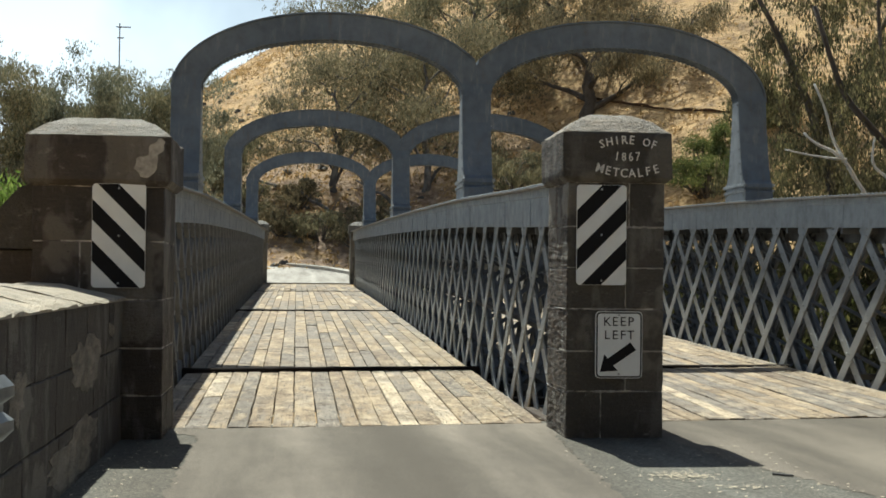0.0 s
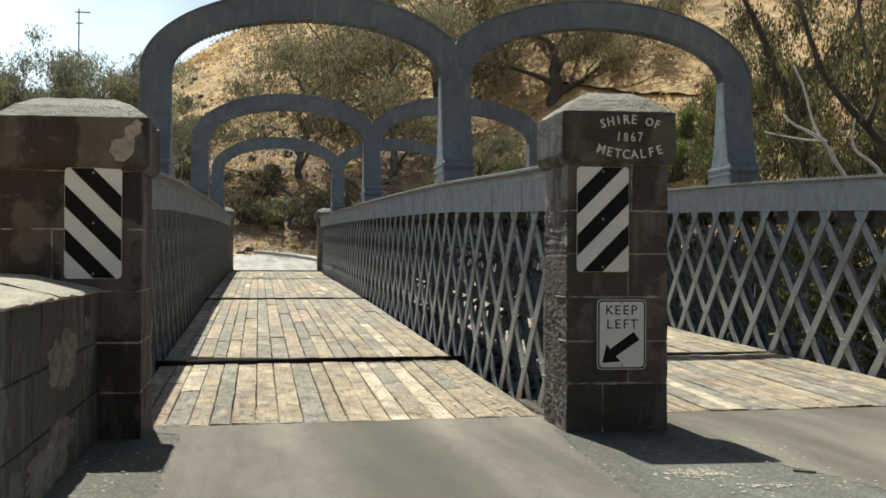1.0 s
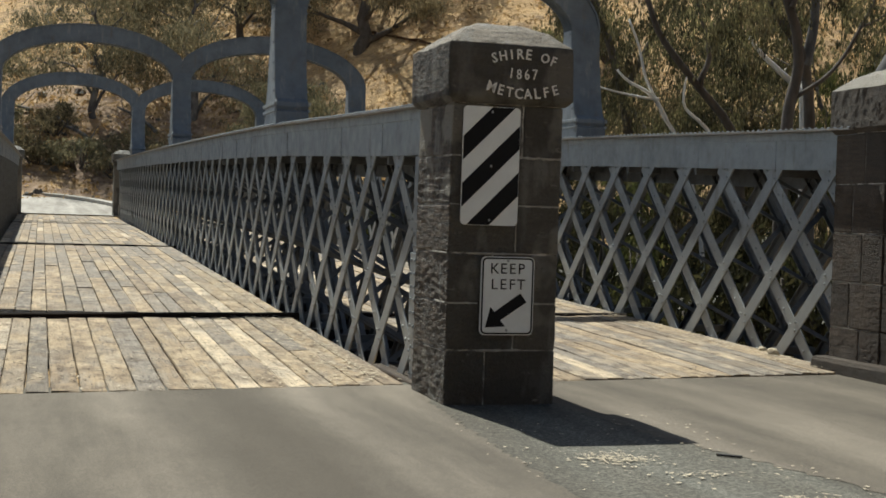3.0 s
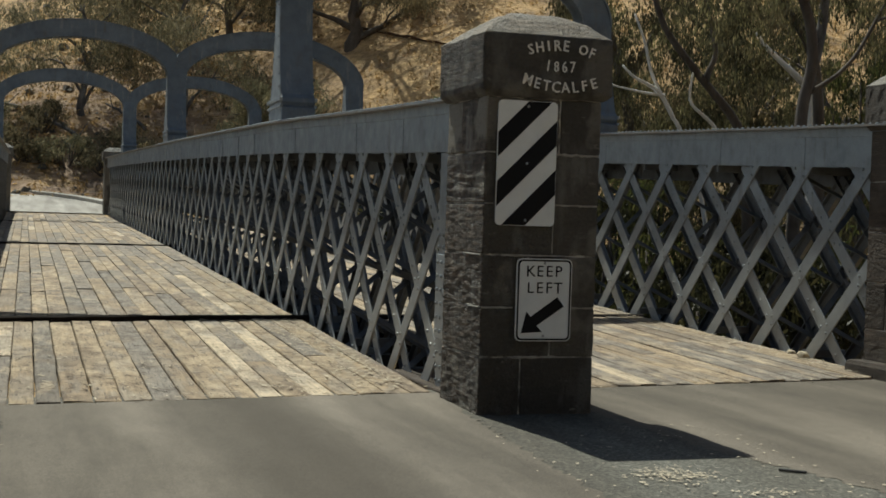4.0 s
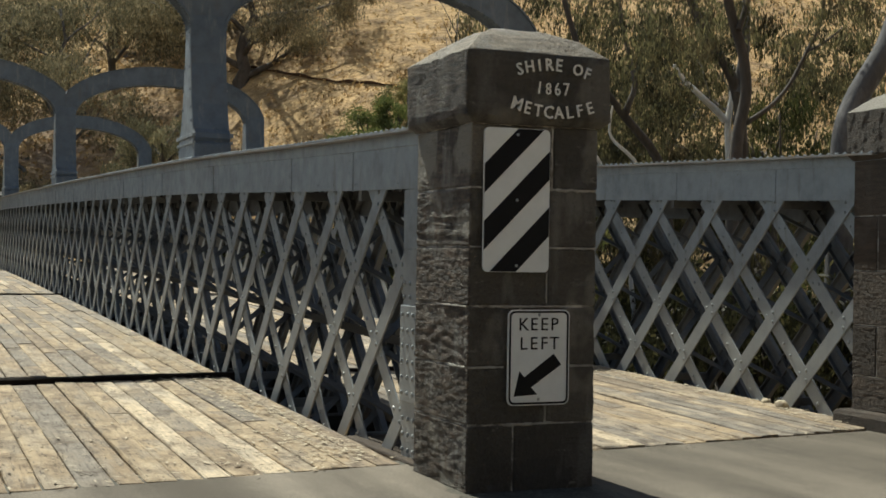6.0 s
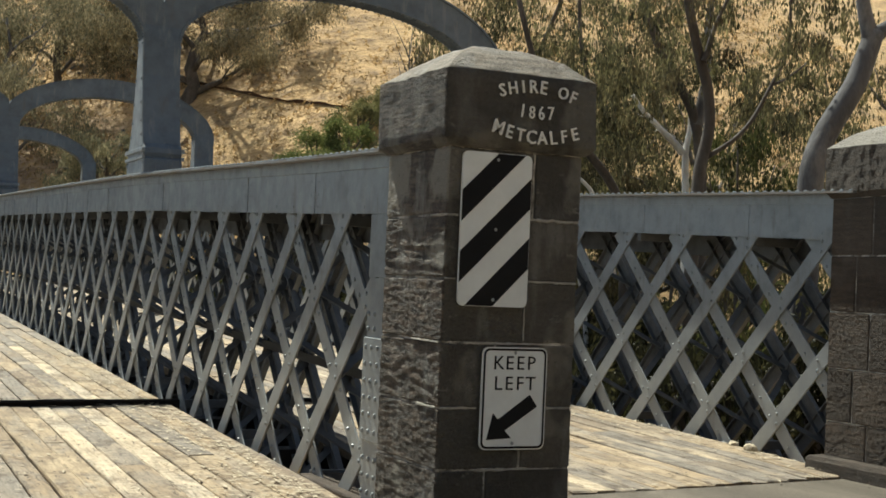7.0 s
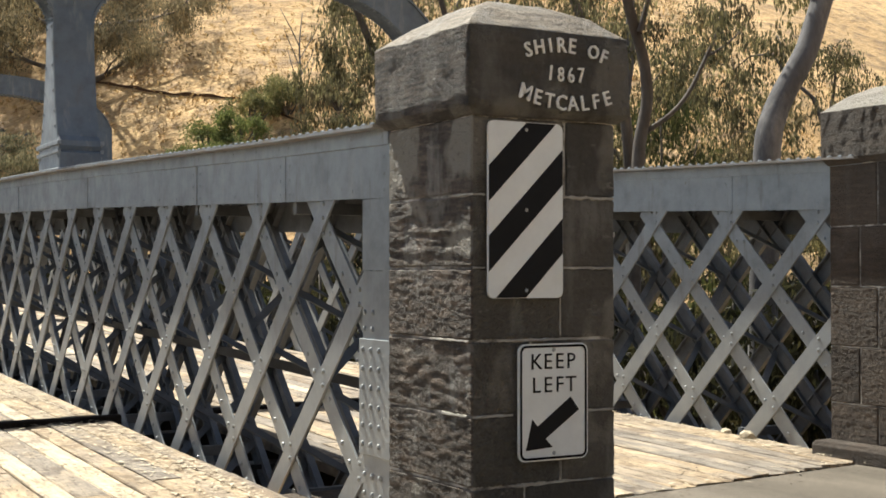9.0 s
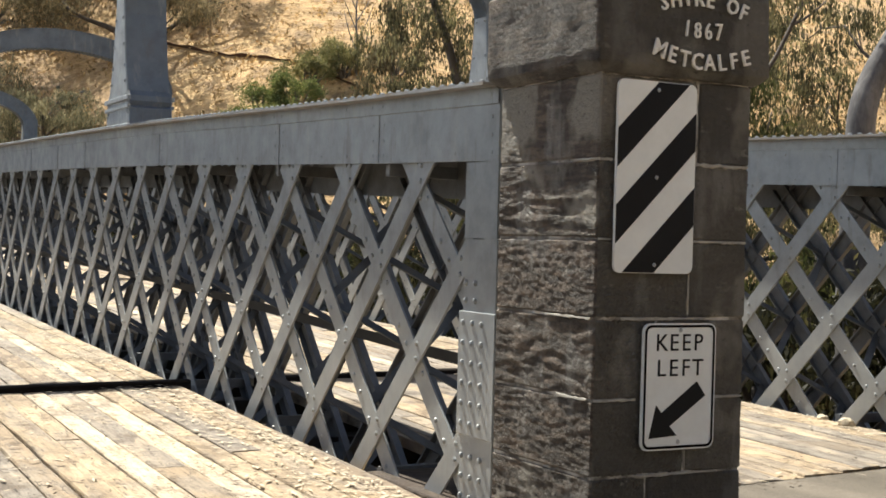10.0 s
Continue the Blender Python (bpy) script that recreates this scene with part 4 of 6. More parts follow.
def lacing_mesh(run=RISE):
    """Zigzag strips that tie the leaning struts of the two webs together; in the plane of x and the bar's length."""
    bm = bmesh.new()
    ln, z, step, wide = run * math.sqrt(2), 0.12, 0.48, 0.53
    k, x, rows = 0.03 * math.hypot(wide, step) / wide, 0.0, []
    while z < ln - 0.1:
        rows.append([bm.verts.new((x, y, z + dz)) for y, dz in ((0.03, -k), (0.03, k), (0.042, k), (0.042, -k))])
        z, x = z + step, wide - x
    for p, q in zip(rows, rows[1:]):
        for i in range(4):
            bm.faces.new((p[i], p[(i + 1) % 4], q[(i + 1) % 4], q[i]))
    bm.faces.new(rows[0])
    bm.faces.new(rows[-1][::-1])
    bmesh.ops.recalc_face_normals(bm, faces=bm.faces)
    me = bpy.data.meshes.new("strut_lacing")
    bm.to_mesh(me)
    bm.free()
    me.materials.append(INNER_SHADE)
    return me


LACING = lacing_mesh()
BAR_FLAT, BAR_ANGLE, BAR_CHANNEL = lattice_bar("flat"), lattice_bar("angle"), lattice_bar("channel")


def girder(gx, y0, y1, phase_flat, phase_angle, lift, label):
    """A box girder of two lattice webs. phase_*: where a bar of each way would cross deck level."""
    g = thing("lattice_girder", label, "girder", "girders of the bridge")
    half = 0.30
    n = 24
    ys = [y0 + (y1 - y0) * i / n for i in range(n + 1)]

    def lev(y):
        return chord_z(y) + lift

    for s in (-1, 1):
        seams = [y0]
        k = 0
        while seams[-1] < y1:
            seams.append(min(y1, seams[-1] + (1.55, 1.8, 3.3, 3.2)[k % 4]))
            k += 1
        x = gx + s * half
        deep = 0.62 if gx >= 0.0 and s > 0 else FASCIA
        for a, b in zip(seams, seams[1:]):
            bm = bmesh.new()
            vs = []
            for y in (a + 0.004, b - 0.004):
                for dx in (0, -s * 0.014):
                    for z in (TOP - deep, TOP - 0.012):
                        vs.append(bm.verts.new((x + dx, y, lev(y) + z)))
            for f in ((0, 1, 5, 4), (2, 6, 7, 3), (0, 4, 6, 2), (1, 3, 7, 5), (0, 2, 3, 1), (4, 5, 7, 6)):
                bm.faces.new([vs[i] for i in f])
            bmesh.ops.recalc_face_normals(bm, faces=bm.faces)
            part("chord_plate", bm, INNER_SHADE if deep > FASCIA else PAINT, g)
            if a < 20 and (s < 0) == (gx > -4):
                bm = bmesh.new()
                for yy in [a + 0.08, b - 0.08] + [a + 0.5 + 0.45 * k for k in range(int((b - a - 0.7) / 0.45))]:
                    for k in range(4 if min(yy - a, b - yy) < 0.2 else 2):
                        hz = (0.05, FASCIA - 0.05, 0.17, 0.27)[k]
                        dome(bm, (x + s * (0.013 if k == 0 else 0.0005), yy, lev(yy) + TOP - hz), 0.013, "-x" if s < 0 else "+x", 0.005)
                tagged(part("rivet_row", bm, PAINT, g.children[-1]), kind="stuff")
        for y in seams[1:-1]:
            part("cover_strip", one_box(x - 0.006, x + 0.006, y - 0.014, y + 0.014, lev(y) + TOP - FASCIA, lev(y) + TOP - 0.015), PAINT, g)
    # top plate with its rivet rows
    bm = bmesh.new()
    rows = []
    for y in ys:
        z = lev(y) + TOP
        rows.append([bm.verts.new(p) for p in ((gx - half - 0.115, y, z - 0.012), (gx - half - 0.115, y, z + 0.006), (gx + half + 0.115, y, z + 0.006), (gx + half + 0.115, y, z - 0.012))])
    for p, q in zip(rows, rows[1:]):
        for i in range(4):
            bm.faces.new((p[i], p[(i + 1) % 4], q[(i + 1) % 4], q[i]))
    bm.faces.new(rows[0])
    bm.faces.new(rows[-1][::-1])
    bmesh.ops.recalc_face_normals(bm, faces=bm.faces)
    part("top_plate", bm, PAINT_TOP, g, "dusty, rust-stained top plate")
    for s in (-1, 1):
        bm, rows = bmesh.new(), []
        for y in ys:
            z = lev(y) + TOP
            rows.append([bm.verts.new((gx + s * (half + dx), y, z - dz)) for dx, dz in ((0.0005, 0.105), (0.013, 0.103), (0.013, 0.012), (0.0005, 0.012))])
        for p, q in zip(rows, rows[1:]):
            for i in range(4):
                bm.faces.new((p[i], p[(i + 1) % 4], q[(i + 1) % 4], q[i]))
        bmesh.ops.recalc_face_normals(bm, faces=bm.faces)
        part("chord_angle", bm, PAINT, g)
    bm = bmesh.new()
    y = y0 + 0.05
    while y < min(y1, 26):
        for s in (-1, 1):
            dome(bm, (gx + s * (half + 0.09), y, lev(y) + TOP + 0.006), 0.022, "+z", 0.018)
        y += 0.115
    tagged(part("rivet_row", bm, PAINT, g), kind="stuff")
    for s in (-1, 1):
        bm = bmesh.new()
        rows = []
        x = gx + s * half
        for y in ys:
            z = lev(y) + FOOT
            rows.append([bm.verts.new(p) for p in ((x - 0.012, y, z - 0.2), (x - 0.012, y, z + 0.12), (x + 0.012, y, z + 0.12), (x + 0.012, y, z - 0.2))])
        for p, q in zip(rows, rows[1:]):
            for i in range(4):
                bm.faces.new((p[i], p[(i + 1) % 4], q[(i + 1) % 4], q[i]))
        part("bottom_chord", bm, PAINT, g)
    # webs: full bars share one mesh, those that die into the end post are cut
    gate = y0 + 0.27
    for s in (-1, 1):
        turn = Matrix.Rotation(math.pi, 4, "Z") if s > 0 else Matrix.Identity(4)
        for way, phase, mesh, kind, inset in ((-1, phase_flat, BAR_FLAT, "flat", 0.0), (1, phase_angle, BAR_ANGLE, "angle", 0.022)):
            base = (phase - FOOT) if way < 0 else (phase + FOOT)
            k = -6
            while True:
                foot = base + k * PITCH
                k += 1
                lo, hi = (foot - RISE, foot) if way < 0 else (foot, foot + RISE)
                if lo > y1 - RISE:
                    break
                if hi < gate + 0.15:
                    continue
                lean = -way * math.pi / 4 * (1 if s < 0 else -1)
                start, up = foot, 0.0
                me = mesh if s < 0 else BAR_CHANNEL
                if lo < gate:
                    run = hi - gate
                    me = lattice_bar(kind if s < 0 else "channel", run)
                    if way > 0:
                        start, up = gate, RISE - run
                ob = new("lattice_bar", me)
                ob.parent = g
                ob.matrix_basis = Matrix.Translation((gx + s * (half - 0.018 - inset), start, lev(max(lo, gate) + 1.1) + FOOT + up)) @ turn @ Matrix.Rotation(lean, 4, "X")
                if s < 0 and way > 0 and hi - max(lo, gate) > 0.7:
                    lace = new("strut_lacing", LACING if lo >= gate else lacing_mesh(hi - gate))
                    lace.parent = g
                    lace.matrix_basis = ob.matrix_basis.copy()
        # end post: plate, cover plates and rivets
        x = gx + s * half
        way = "-x" if s < 0 else "+x"
        part("end_plate", one_box(min(x, x - s * 0.014), max(x, x - s * 0.014), y0, y0 + 0.36, 1.51 + lift, TOP - FASCIA + lift + 0.002), PAINT, g)
        part("end_plate", one_box(min(x, x - s * 0.014) - s * 0.004, max(x, x - s * 0.014) - s * 0.004, y0, y0 + 0.36, FOOT, 1.505 + lift), PAINT, g)
        bm = bmesh.new()
        for yy in (y0 + 0.07, y0 + 0.16, y0 + 0.29):
            for k in range(5):
                dome(bm, (x, yy, 1.56 + lift + k * 0.085), 0.013, way, 0.006)
        tagged(part("rivet_row", bm, PAINT, g.children[-2]), kind="stuff")
        if lift:
            continue
        bm = one_box(x - 0.01, x + 0.01, y0 - 0.02, y0 + 0.385, 0.405, 1.10, 0.003)
        part_a = part("cover_plate", bm, PAINT, g, "riveted cover plate")
        bm = bmesh.new()
        for yy in (y0 + 0.12, y0 + 0.225, y0 + 0.33):
            for i in range(6):
                dome(bm, (x + s * 0.01, yy, 0.47 + i * 0.113), 0.019, way, 0.016)
            for i in range(6):
                dome(bm, (x - s * 0.001, yy, -0.28 + i * 0.113), 0.019, way, 0.016)
        for i in range(2):
            for yy in (y0 + 0.225, y0 + 0.33):
                dome(bm, (x - s * 0.003, yy, 1.16 + i * 0.1), 0.019, way, 0.016)
        tagged(part("rivet_row", bm, PAINT, part_a), kind="stuff")
    if gx == 0.0:
        # tie bar takes a near-black colour for the shade inside the box
        for a, b in zip(ys, ys[1:]):
            bm = bmesh.new()
            prism(bm, [(a, lev(a) + 0.66), (b, lev(b) + 0.66), (b, lev(b) + 0.735), (a, lev(a) + 0.735)], "x", gx + half - 0.13, gx + half - 0.115)
            part("tie_bar", bm, IRON, g, "tie bar coloured near-black for the shade inside the girder")
    y = y0 + 1.5
    while y < y1:
        z = lev(y)
        for z0 in (TOP - FASCIA - 0.08, -0.1):
            part("cross_frame", one_box(gx - half + 0.05, gx + half - 0.05, y - 0.03, y + 0.03, z + z0, z + z0 + 0.08), INNER_SHADE, g)
        y += 2.0
    return g


girder(-4.6, 0.6, 48.85, 4.1, 1.7, 0.0, "grey-blue riveted lattice girder in the shade behind the wide pier")
girder(0.0, 1.16, 48.85, 3.95, 1.45, 0.0, "grey-blue riveted lattice girder between the two lanes")
girder(4.65, 1.85, 48.85, 4.20, 2.72, 0.06, "grey-blue riveted lattice girder along the outer lane, trees behind")

# ---- portal arches ----


def portal(y, label):
    base = chord_z(y) + TOP + 0.006
    p = thing("portal_arch", label, "arch", "portal arches over the bridge", (0, y, base))
    posts = (-4.64, 0.04, 4.7)
    spring = 1.75
    for xa, xb in zip(posts, posts[1:]):
        c, half = (xa + xb) / 2, (xb - xa) / 2
        ao, bo, ai, bi = half + 0.245, 1.29, half - 0.235, 0.84
        n = 40
        for name, lo, hi, depth in (("rib_web", 0.0, 1.0, 0.145), ("rib_flange", 0.0, 0.06, 0.175), ("rib_flange", 0.94, 1.0, 0.175)):
            bm = bmesh.new()
            rings = []
            for i in range(n + 1):
                a = math.pi * i / n
                ring = []
                raw = []
                for k in (lo, hi):
                    ra, rb = ai + (ao - ai) * k, bi + (bo - bi) * k
                    x = c + ra * math.cos(a)
                    z = spring + rb * math.sin(a)
                    lim_lo, lim_hi = (xa + 0.001 if xa == posts[1] else -99), (xb - 0.001 if xb == posts[1] else 99)
                    raw.append(lim_lo < x < lim_hi)
                    ring.append((min(max(x, lim_lo), lim_hi), z))
                if not any(raw):
                    continue
                rings.append([bm.verts.new((x, d, z)) for (x, z) in ring for d in (-depth, depth)])
            for q, r2 in zip(rings, rings[1:]):
                for i0, i1 in ((0, 1), (1, 3), (3, 2), (2, 0)):
                    bm.faces.new((q[i0], q[i1], r2[i1], r2[i0]))
            bm.faces.new((rings[0][0], rings[0][1], rings[0][3], rings[0][2]))
            bm.faces.new((rings[-1][0], rings[-1][2], rings[-1][3], rings[-1][1]))
            bmesh.ops.remove_doubles(bm, verts=bm.verts, dist=1e-4)
            bmesh.ops.recalc_face_normals(bm, faces=bm.faces)
            part(name, bm, PAINT_ARCH_SHADE, p)
        bm = bmesh.new()
        for i in range(1, 70):
            a = math.pi * i / 70
            for d in (-0.14, 0.14):
                dome(bm, (c + (ai - 0.0) * math.cos(a), d, spring + bi * math.sin(a) - 0.004), 0.022, "-z", 0.018)
        tagged(part("rivet_row", bm, PAINT_ARCH_SHADE, p), kind="stuff")
    for x in posts:
        # side profile of the post: swept foot with mouldings
        prof = [(0.52, 0.0), (0.52, 0.22), (0.47, 0.25), (0.50, 0.30), (0.49, 0.36), (0.42, 0.42), (0.36, 0.58), (0.31, 0.76), (0.265, 1.0), (0.21, 1.3), (0.172, spring), (0.14, spring + 0.22)]
        bm = bmesh.new()
        prism(bm, [(-d, z) for d, z in prof] + [(d, z) for d, z in prof[::-1]], "x", x - 0.232, x + 0.232)
        part("post", bm, PAINT_ARCH_SHADE, p, "tapered post with a swept foot")
        for s in (-1, 1):
            # added plate in the paler girder paint, for sun on the sides
            bm = bmesh.new()
            prism(bm, [(0.03 - d, z) for d, z in prof[:-1]] + [(d - 0.03, z) for d, z in prof[-2::-1]], "x", min(x + s * 0.23, x + s * 0.238), max(x + s * 0.23, x + s * 0.238))
            part("side_plate", bm, PAINT, p, "side plate in paler paint for its sunlit face")
            bm = bmesh.new()
            for d, z in prof[1:]:
                for sg in (-1, 1):
                    dome(bm, (x + s * 0.238, sg * (d - 0.06), z - 0.05), 0.022, "-x" if s < 0 else "+x", 0.018)
            tagged(part("rivet_row", bm, PAINT, p), kind="stuff")
        for zz, hh, ex in ((0.22, 0.04, 0.03), (0.31, 0.05, 0.035), (0.0, 0.05, 0.03)):
            for s in (-1, 1):
                part("moulding", one_box(min(x + s * 0.226, x + s * (0.232 + ex)), max(x + s * 0.226, x + s * (0.232 + ex)), -0.5 - ex * 0.6, 0.5 + ex * 0.6, zz, zz + hh, 0.006), PAINT, p, "cast moulding")
    return p


for py in (9.9, 25.6, 41.6):
    portal(py, "grey-blue riveted double arch over both lanes")

# ---- trees and shrubs ----


def tube(verts, faces, pts, radii, seg=8):
    """Adds a tapered tube through pts to the lists."""
    pts = [Vector(p) for p in pts]
    base = len(verts)
    side = Vector((1, 0.3, 0))
    for i, p in enumerate(pts):
        t = (pts[min(i + 1, len(pts) - 1)] - pts[max(i - 1, 0)]).normalized()
        u = (side - t * side.dot(t))
        u = u.normalized() if u.length > 1e-3 else t.orthogonal().normalized()
        side = u
        v = t.cross(u)
        for k in range(seg):
            a = math.tau * k / seg
            verts.append(tuple(p + (u * math.cos(a) + v * math.sin(a)) * radii[i]))
    for i in range(len(pts) - 1):
        for k in range(seg):
            a, b = base + i * seg + k, base + i * seg + (k + 1) % seg
            faces.append((a, b, b + seg, a + seg))
    verts.append(tuple(pts[-1]))
    for k in range(seg):
        faces.append((base + (len(pts) - 1) * seg + k, base + (len(pts) - 1) * seg + (k + 1) % seg, len(verts) - 1))


def bent(a, b, bend, n, rnd):
    """A wavering line from a to b that sags or rises by bend."""
    a, b = Vector(a), Vector(b)
    ln = (b - a).length
    out = []
    for i in range(n + 1):
        t = i / n
        p = a.lerp(b, t) + Vector((0, 0, bend * math.sin(math.pi * t)))
        if 0 < i < n:
            p += Vector([rnd.uniform(-1, 1) * ln * 0.045 for _ in range(3)])
        out.append(p)
    return out


def leaf_mesh(name, clumps, per, size, material, seed, droop=0.75):
    """Leaves, each a pointed blade of two triangles, in clumps of (x, y, z, rx, ry, rz)."""
    g = np.random.default_rng(seed)
    total = []
    few = 6
    for cx, cy, cz, rx, ry, rz in clumps:
        m = max(2, per // few)
        d = g.normal(size=(m, 3))
        d /= np.linalg.norm(d, axis=1)[:, None]
        rad = g.random(m) ** 0.5
        # hollow out random bites so that the outline stays ragged
        bite = 0.75 + 0.45 * np.sin(d[:, 0] * 5.1 + cx) * np.sin(d[:, 1] * 4.3 + cy) * np.cos(d[:, 2] * 4.7 + cz)
        p = np.array([cx, cy, cz]) + d * (rad * bite)[:, None] * np.array([rx, ry, rz])
        # a sprig of leaves hangs or springs from each of these
        hang = np.stack([g.normal(0, 1, m), g.normal(0, 1, m), g.normal(-1.6 * droop, 0.6, m)], 1)
        hang *= (size * 2.6 * (0.5 + g.random(m)) / np.linalg.norm(hang, axis=1))[:, None]
        for q in range(few):
            total.append(p + hang * (q / few) + g.normal(0, size * 0.28, (m, 3)))
    p = np.concatenate(total)
    n = len(p)
    yaw = g.random(n) * math.tau
    tilt = g.normal(0, 1, n) * (1 - droop) * 1.6
    along = np.stack([np.sin(tilt) * np.cos(yaw), np.sin(tilt) * np.sin(yaw), -np.cos(tilt)], 1)
    yaw2 = g.random(n) * math.tau
    rand = np.stack([np.cos(yaw2), np.sin(yaw2), g.normal(0, 0.4, n)], 1)
    across = np.cross(along, rand)
    across /= np.linalg.norm(across, axis=1)[:, None] + 1e-6
    ln = size * (0.6 + 0.8 * g.random(n))[:, None]
    wd = ln * (0.10 + 0.10 * g.random(n))[:, None]
    v = np.stack([p, p + along * ln * 0.45 + across * wd, p + along * ln, p + along * ln * 0.5 - across * wd], 1).reshape(-1, 3)
    me = bpy.data.meshes.new(name)
    me.vertices.add(4 * n)
    me.vertices.foreach_set("co", v.ravel())
    me.loops.add(4 * n)
    me.loops.foreach_set("vertex_index", np.arange(4 * n))
    me.polygons.add(n)
    me.polygons.foreach_set("loop_start", np.arange(n) * 4)
    me.update(calc_edges=True)
    me.materials.append(material)
    return me


def gum(base, height, spread, seed, label, bark=BARK, leaves=LEAF_GUM, trunk_r=0.35, clumps=34, per=170, size=0.5, low=0.35, lean=(0, 0), name="gum_tree", clump_r=1.5):
    """A eucalypt: leaning trunk, forked limbs, sub-limbs, and ragged clumps of hanging leaves at their ends."""
    rnd = random.Random(seed)
    bx, by = base
    bz = float(ground_z(bx, by)) - 0.8
    t = thing(name, label, "tree", loc=(bx, by, bz))
    verts, faces, tips = [], [], []
    top = Vector((lean[0], lean[1], height * 0.72))
    line = bent((0, 0, 0), top, 0, 7, rnd)
    tube(verts, faces, line, [trunk_r * (1.25 - 0.95 * i / 7) for i in range(8)], 9)
    limbs = rnd.randint(7, 9)
    for k in range(limbs):
        f = low + (0.97 - low) * k / (limbs - 1)
        i = min(6, int(f * 7))
        start = line[i].lerp(line[i + 1], f * 7 - i)
        a = k * 2.4 + rnd.uniform(-0.4, 0.4)
        reach = spread * rnd.uniform(0.65, 1.0) * (1.0 - 0.35 * abs(f - 0.6))
        end = start + Vector((math.cos(a) * reach, math.sin(a) * reach, height * rnd.uniform(0.1, 0.3) * (1.25 - f * 0.4)))
        limb = bent(start, end, rnd.uniform(-0.05, 0.1) * height, 5, rnd)
        r0 = trunk_r * (0.62 - 0.3 * f)
        tube(verts, faces, limb, [r0 * (1 - 0.82 * j / 5) for j in range(6)], 6)
        for m in range(4):
            q = limb[rnd.randint(2, 5)]
            b = a + rnd.uniform(-1.3, 1.3)
            rr = spread * rnd.uniform(0.2, 0.45)
            e2 = q + Vector((math.cos(b) * rr, math.sin(b) * rr, rnd.uniform(-0.06, 0.14) * height))
            sub = bent(q, e2, 0.03 * height, 3, rnd)
            tube(verts, faces, sub, [r0 * 0.3 * (1 - 0.8 * j / 3) for j in range(4)], 5)
            tips.append(e2)
        tips.append(end)
    tips.append(line[-1])
    part("trunk", pydata("trunk", verts, faces, bark, True), None, t, "bare limbs and trunk")
    rnd.shuffle(tips)
    boxes = []
    for k in range(clumps):
        c = tips[k % len(tips)] + Vector([rnd.uniform(-0.6, 0.6) for _ in range(3)])
        s = clump_r * rnd.uniform(0.6, 1.25)
        boxes.append((c.x, c.y, c.z, s * 1.2, s * 1.2, s * 0.75))
    part("crown", leaf_mesh("crown", boxes, per, size, leaves, seed), None, t, "ragged hanging leaves")
    return t


def shrub(base, r, h, seed, label, leaves, name="shrub", per=220, size=0.2, count=12, droop=0.3, sink=0.1):
    rnd = random.Random(seed)
    bx, by = base
    bz = float(ground_z(bx, by)) - sink
    t = thing(name, label, "shrub", loc=(bx, by, bz))
    verts, faces, boxes = [], [], []
    for k in range(count):
        a, q = rnd.uniform(0, math.tau), math.sqrt(rnd.random())
        tip = Vector((math.cos(a) * r * q, math.sin(a) * r * q, h * rnd.uniform(0.35, 0.95) * (1.05 - 0.5 * q)))
        stem = bent((tip.x * 0.15, tip.y * 0.15, -0.1), tip, 0, 3, rnd)
        tube(verts, faces, stem, [0.05 * r * (1 - 0.7 * j / 3) for j in range(4)], 5)
        s = r * rnd.uniform(0.3, 0.5)
        boxes.append((tip.x, tip.y, tip.z, s, s, s * 0.8))
    part("branchwork", pydata("branchwork", verts, faces, BARK, True), None, t)
    part("foliage", leaf_mesh("foliage", boxes, per, size, leaves, seed, droop), None, t)
    return t


# big spreading gum on the slope, and the brown stand beside it
gum((15.5, 71.3), 9.5, 7.2, 3, "large spreading gum tree with olive leaves on the dry slope", trunk_r=0.42, clumps=140, per=420, size=0.19, low=0.2, clump_r=1.7, leaves=LEAF_BROWN, lean=(0.8, 0))
gum((-0.4, 72), 11.5, 4.2, 21, "brown-leaved gum tree on the lower slope", bark=BARK_PALE, trunk_r=0.2, clumps=130, per=240, size=0.18, low=0.12, clump_r=2.1, leaves=LEAF_DARK)
gum((4.9, 71.5), 13.0, 4.6, 22, "tall olive-brown gum tree on the lower slope", bark=BARK_PALE, trunk_r=0.22, clumps=140, per=240, size=0.18, low=0.12, clump_r=2.3, leaves=LEAF_DARK)
gum((2.4, 80), 12.5, 5.0, 23, "olive gum tree higher on the slope", trunk_r=0.22, clumps=110, per=240, size=0.19, low=0.2, clump_r=2.2)
gum((9.2, 79), 12, 5.0, 25, "olive gum tree behind the spreading one", trunk_r=0.24, clumps=110, per=240, size=0.19, low=0.25, clump_r=2.2)
gum((10.2, 87), 12.5, 5.5, 26, "olive gum tree near the top of the slope", trunk_r=0.3, clumps=120, per=280, size=0.2, low=0.2, clump_r=1.9, leaves=LEAF_BROWN)
gum((16.2, 83), 11.5, 5.2, 27, "brown-olive gum tree above the spreading one", trunk_r=0.3, clumps=120, per=280, size=0.2, low=0.2, clump_r=1.9, leaves=LEAF_BROWN)
gum((9.6, 64), 5.0, 2.8, 24, "small brown gum tree near the road bend", trunk_r=0.18, clumps=60, per=294, size=0.16, low=0.2, clump_r=0.7, leaves=LEAF_GUM)
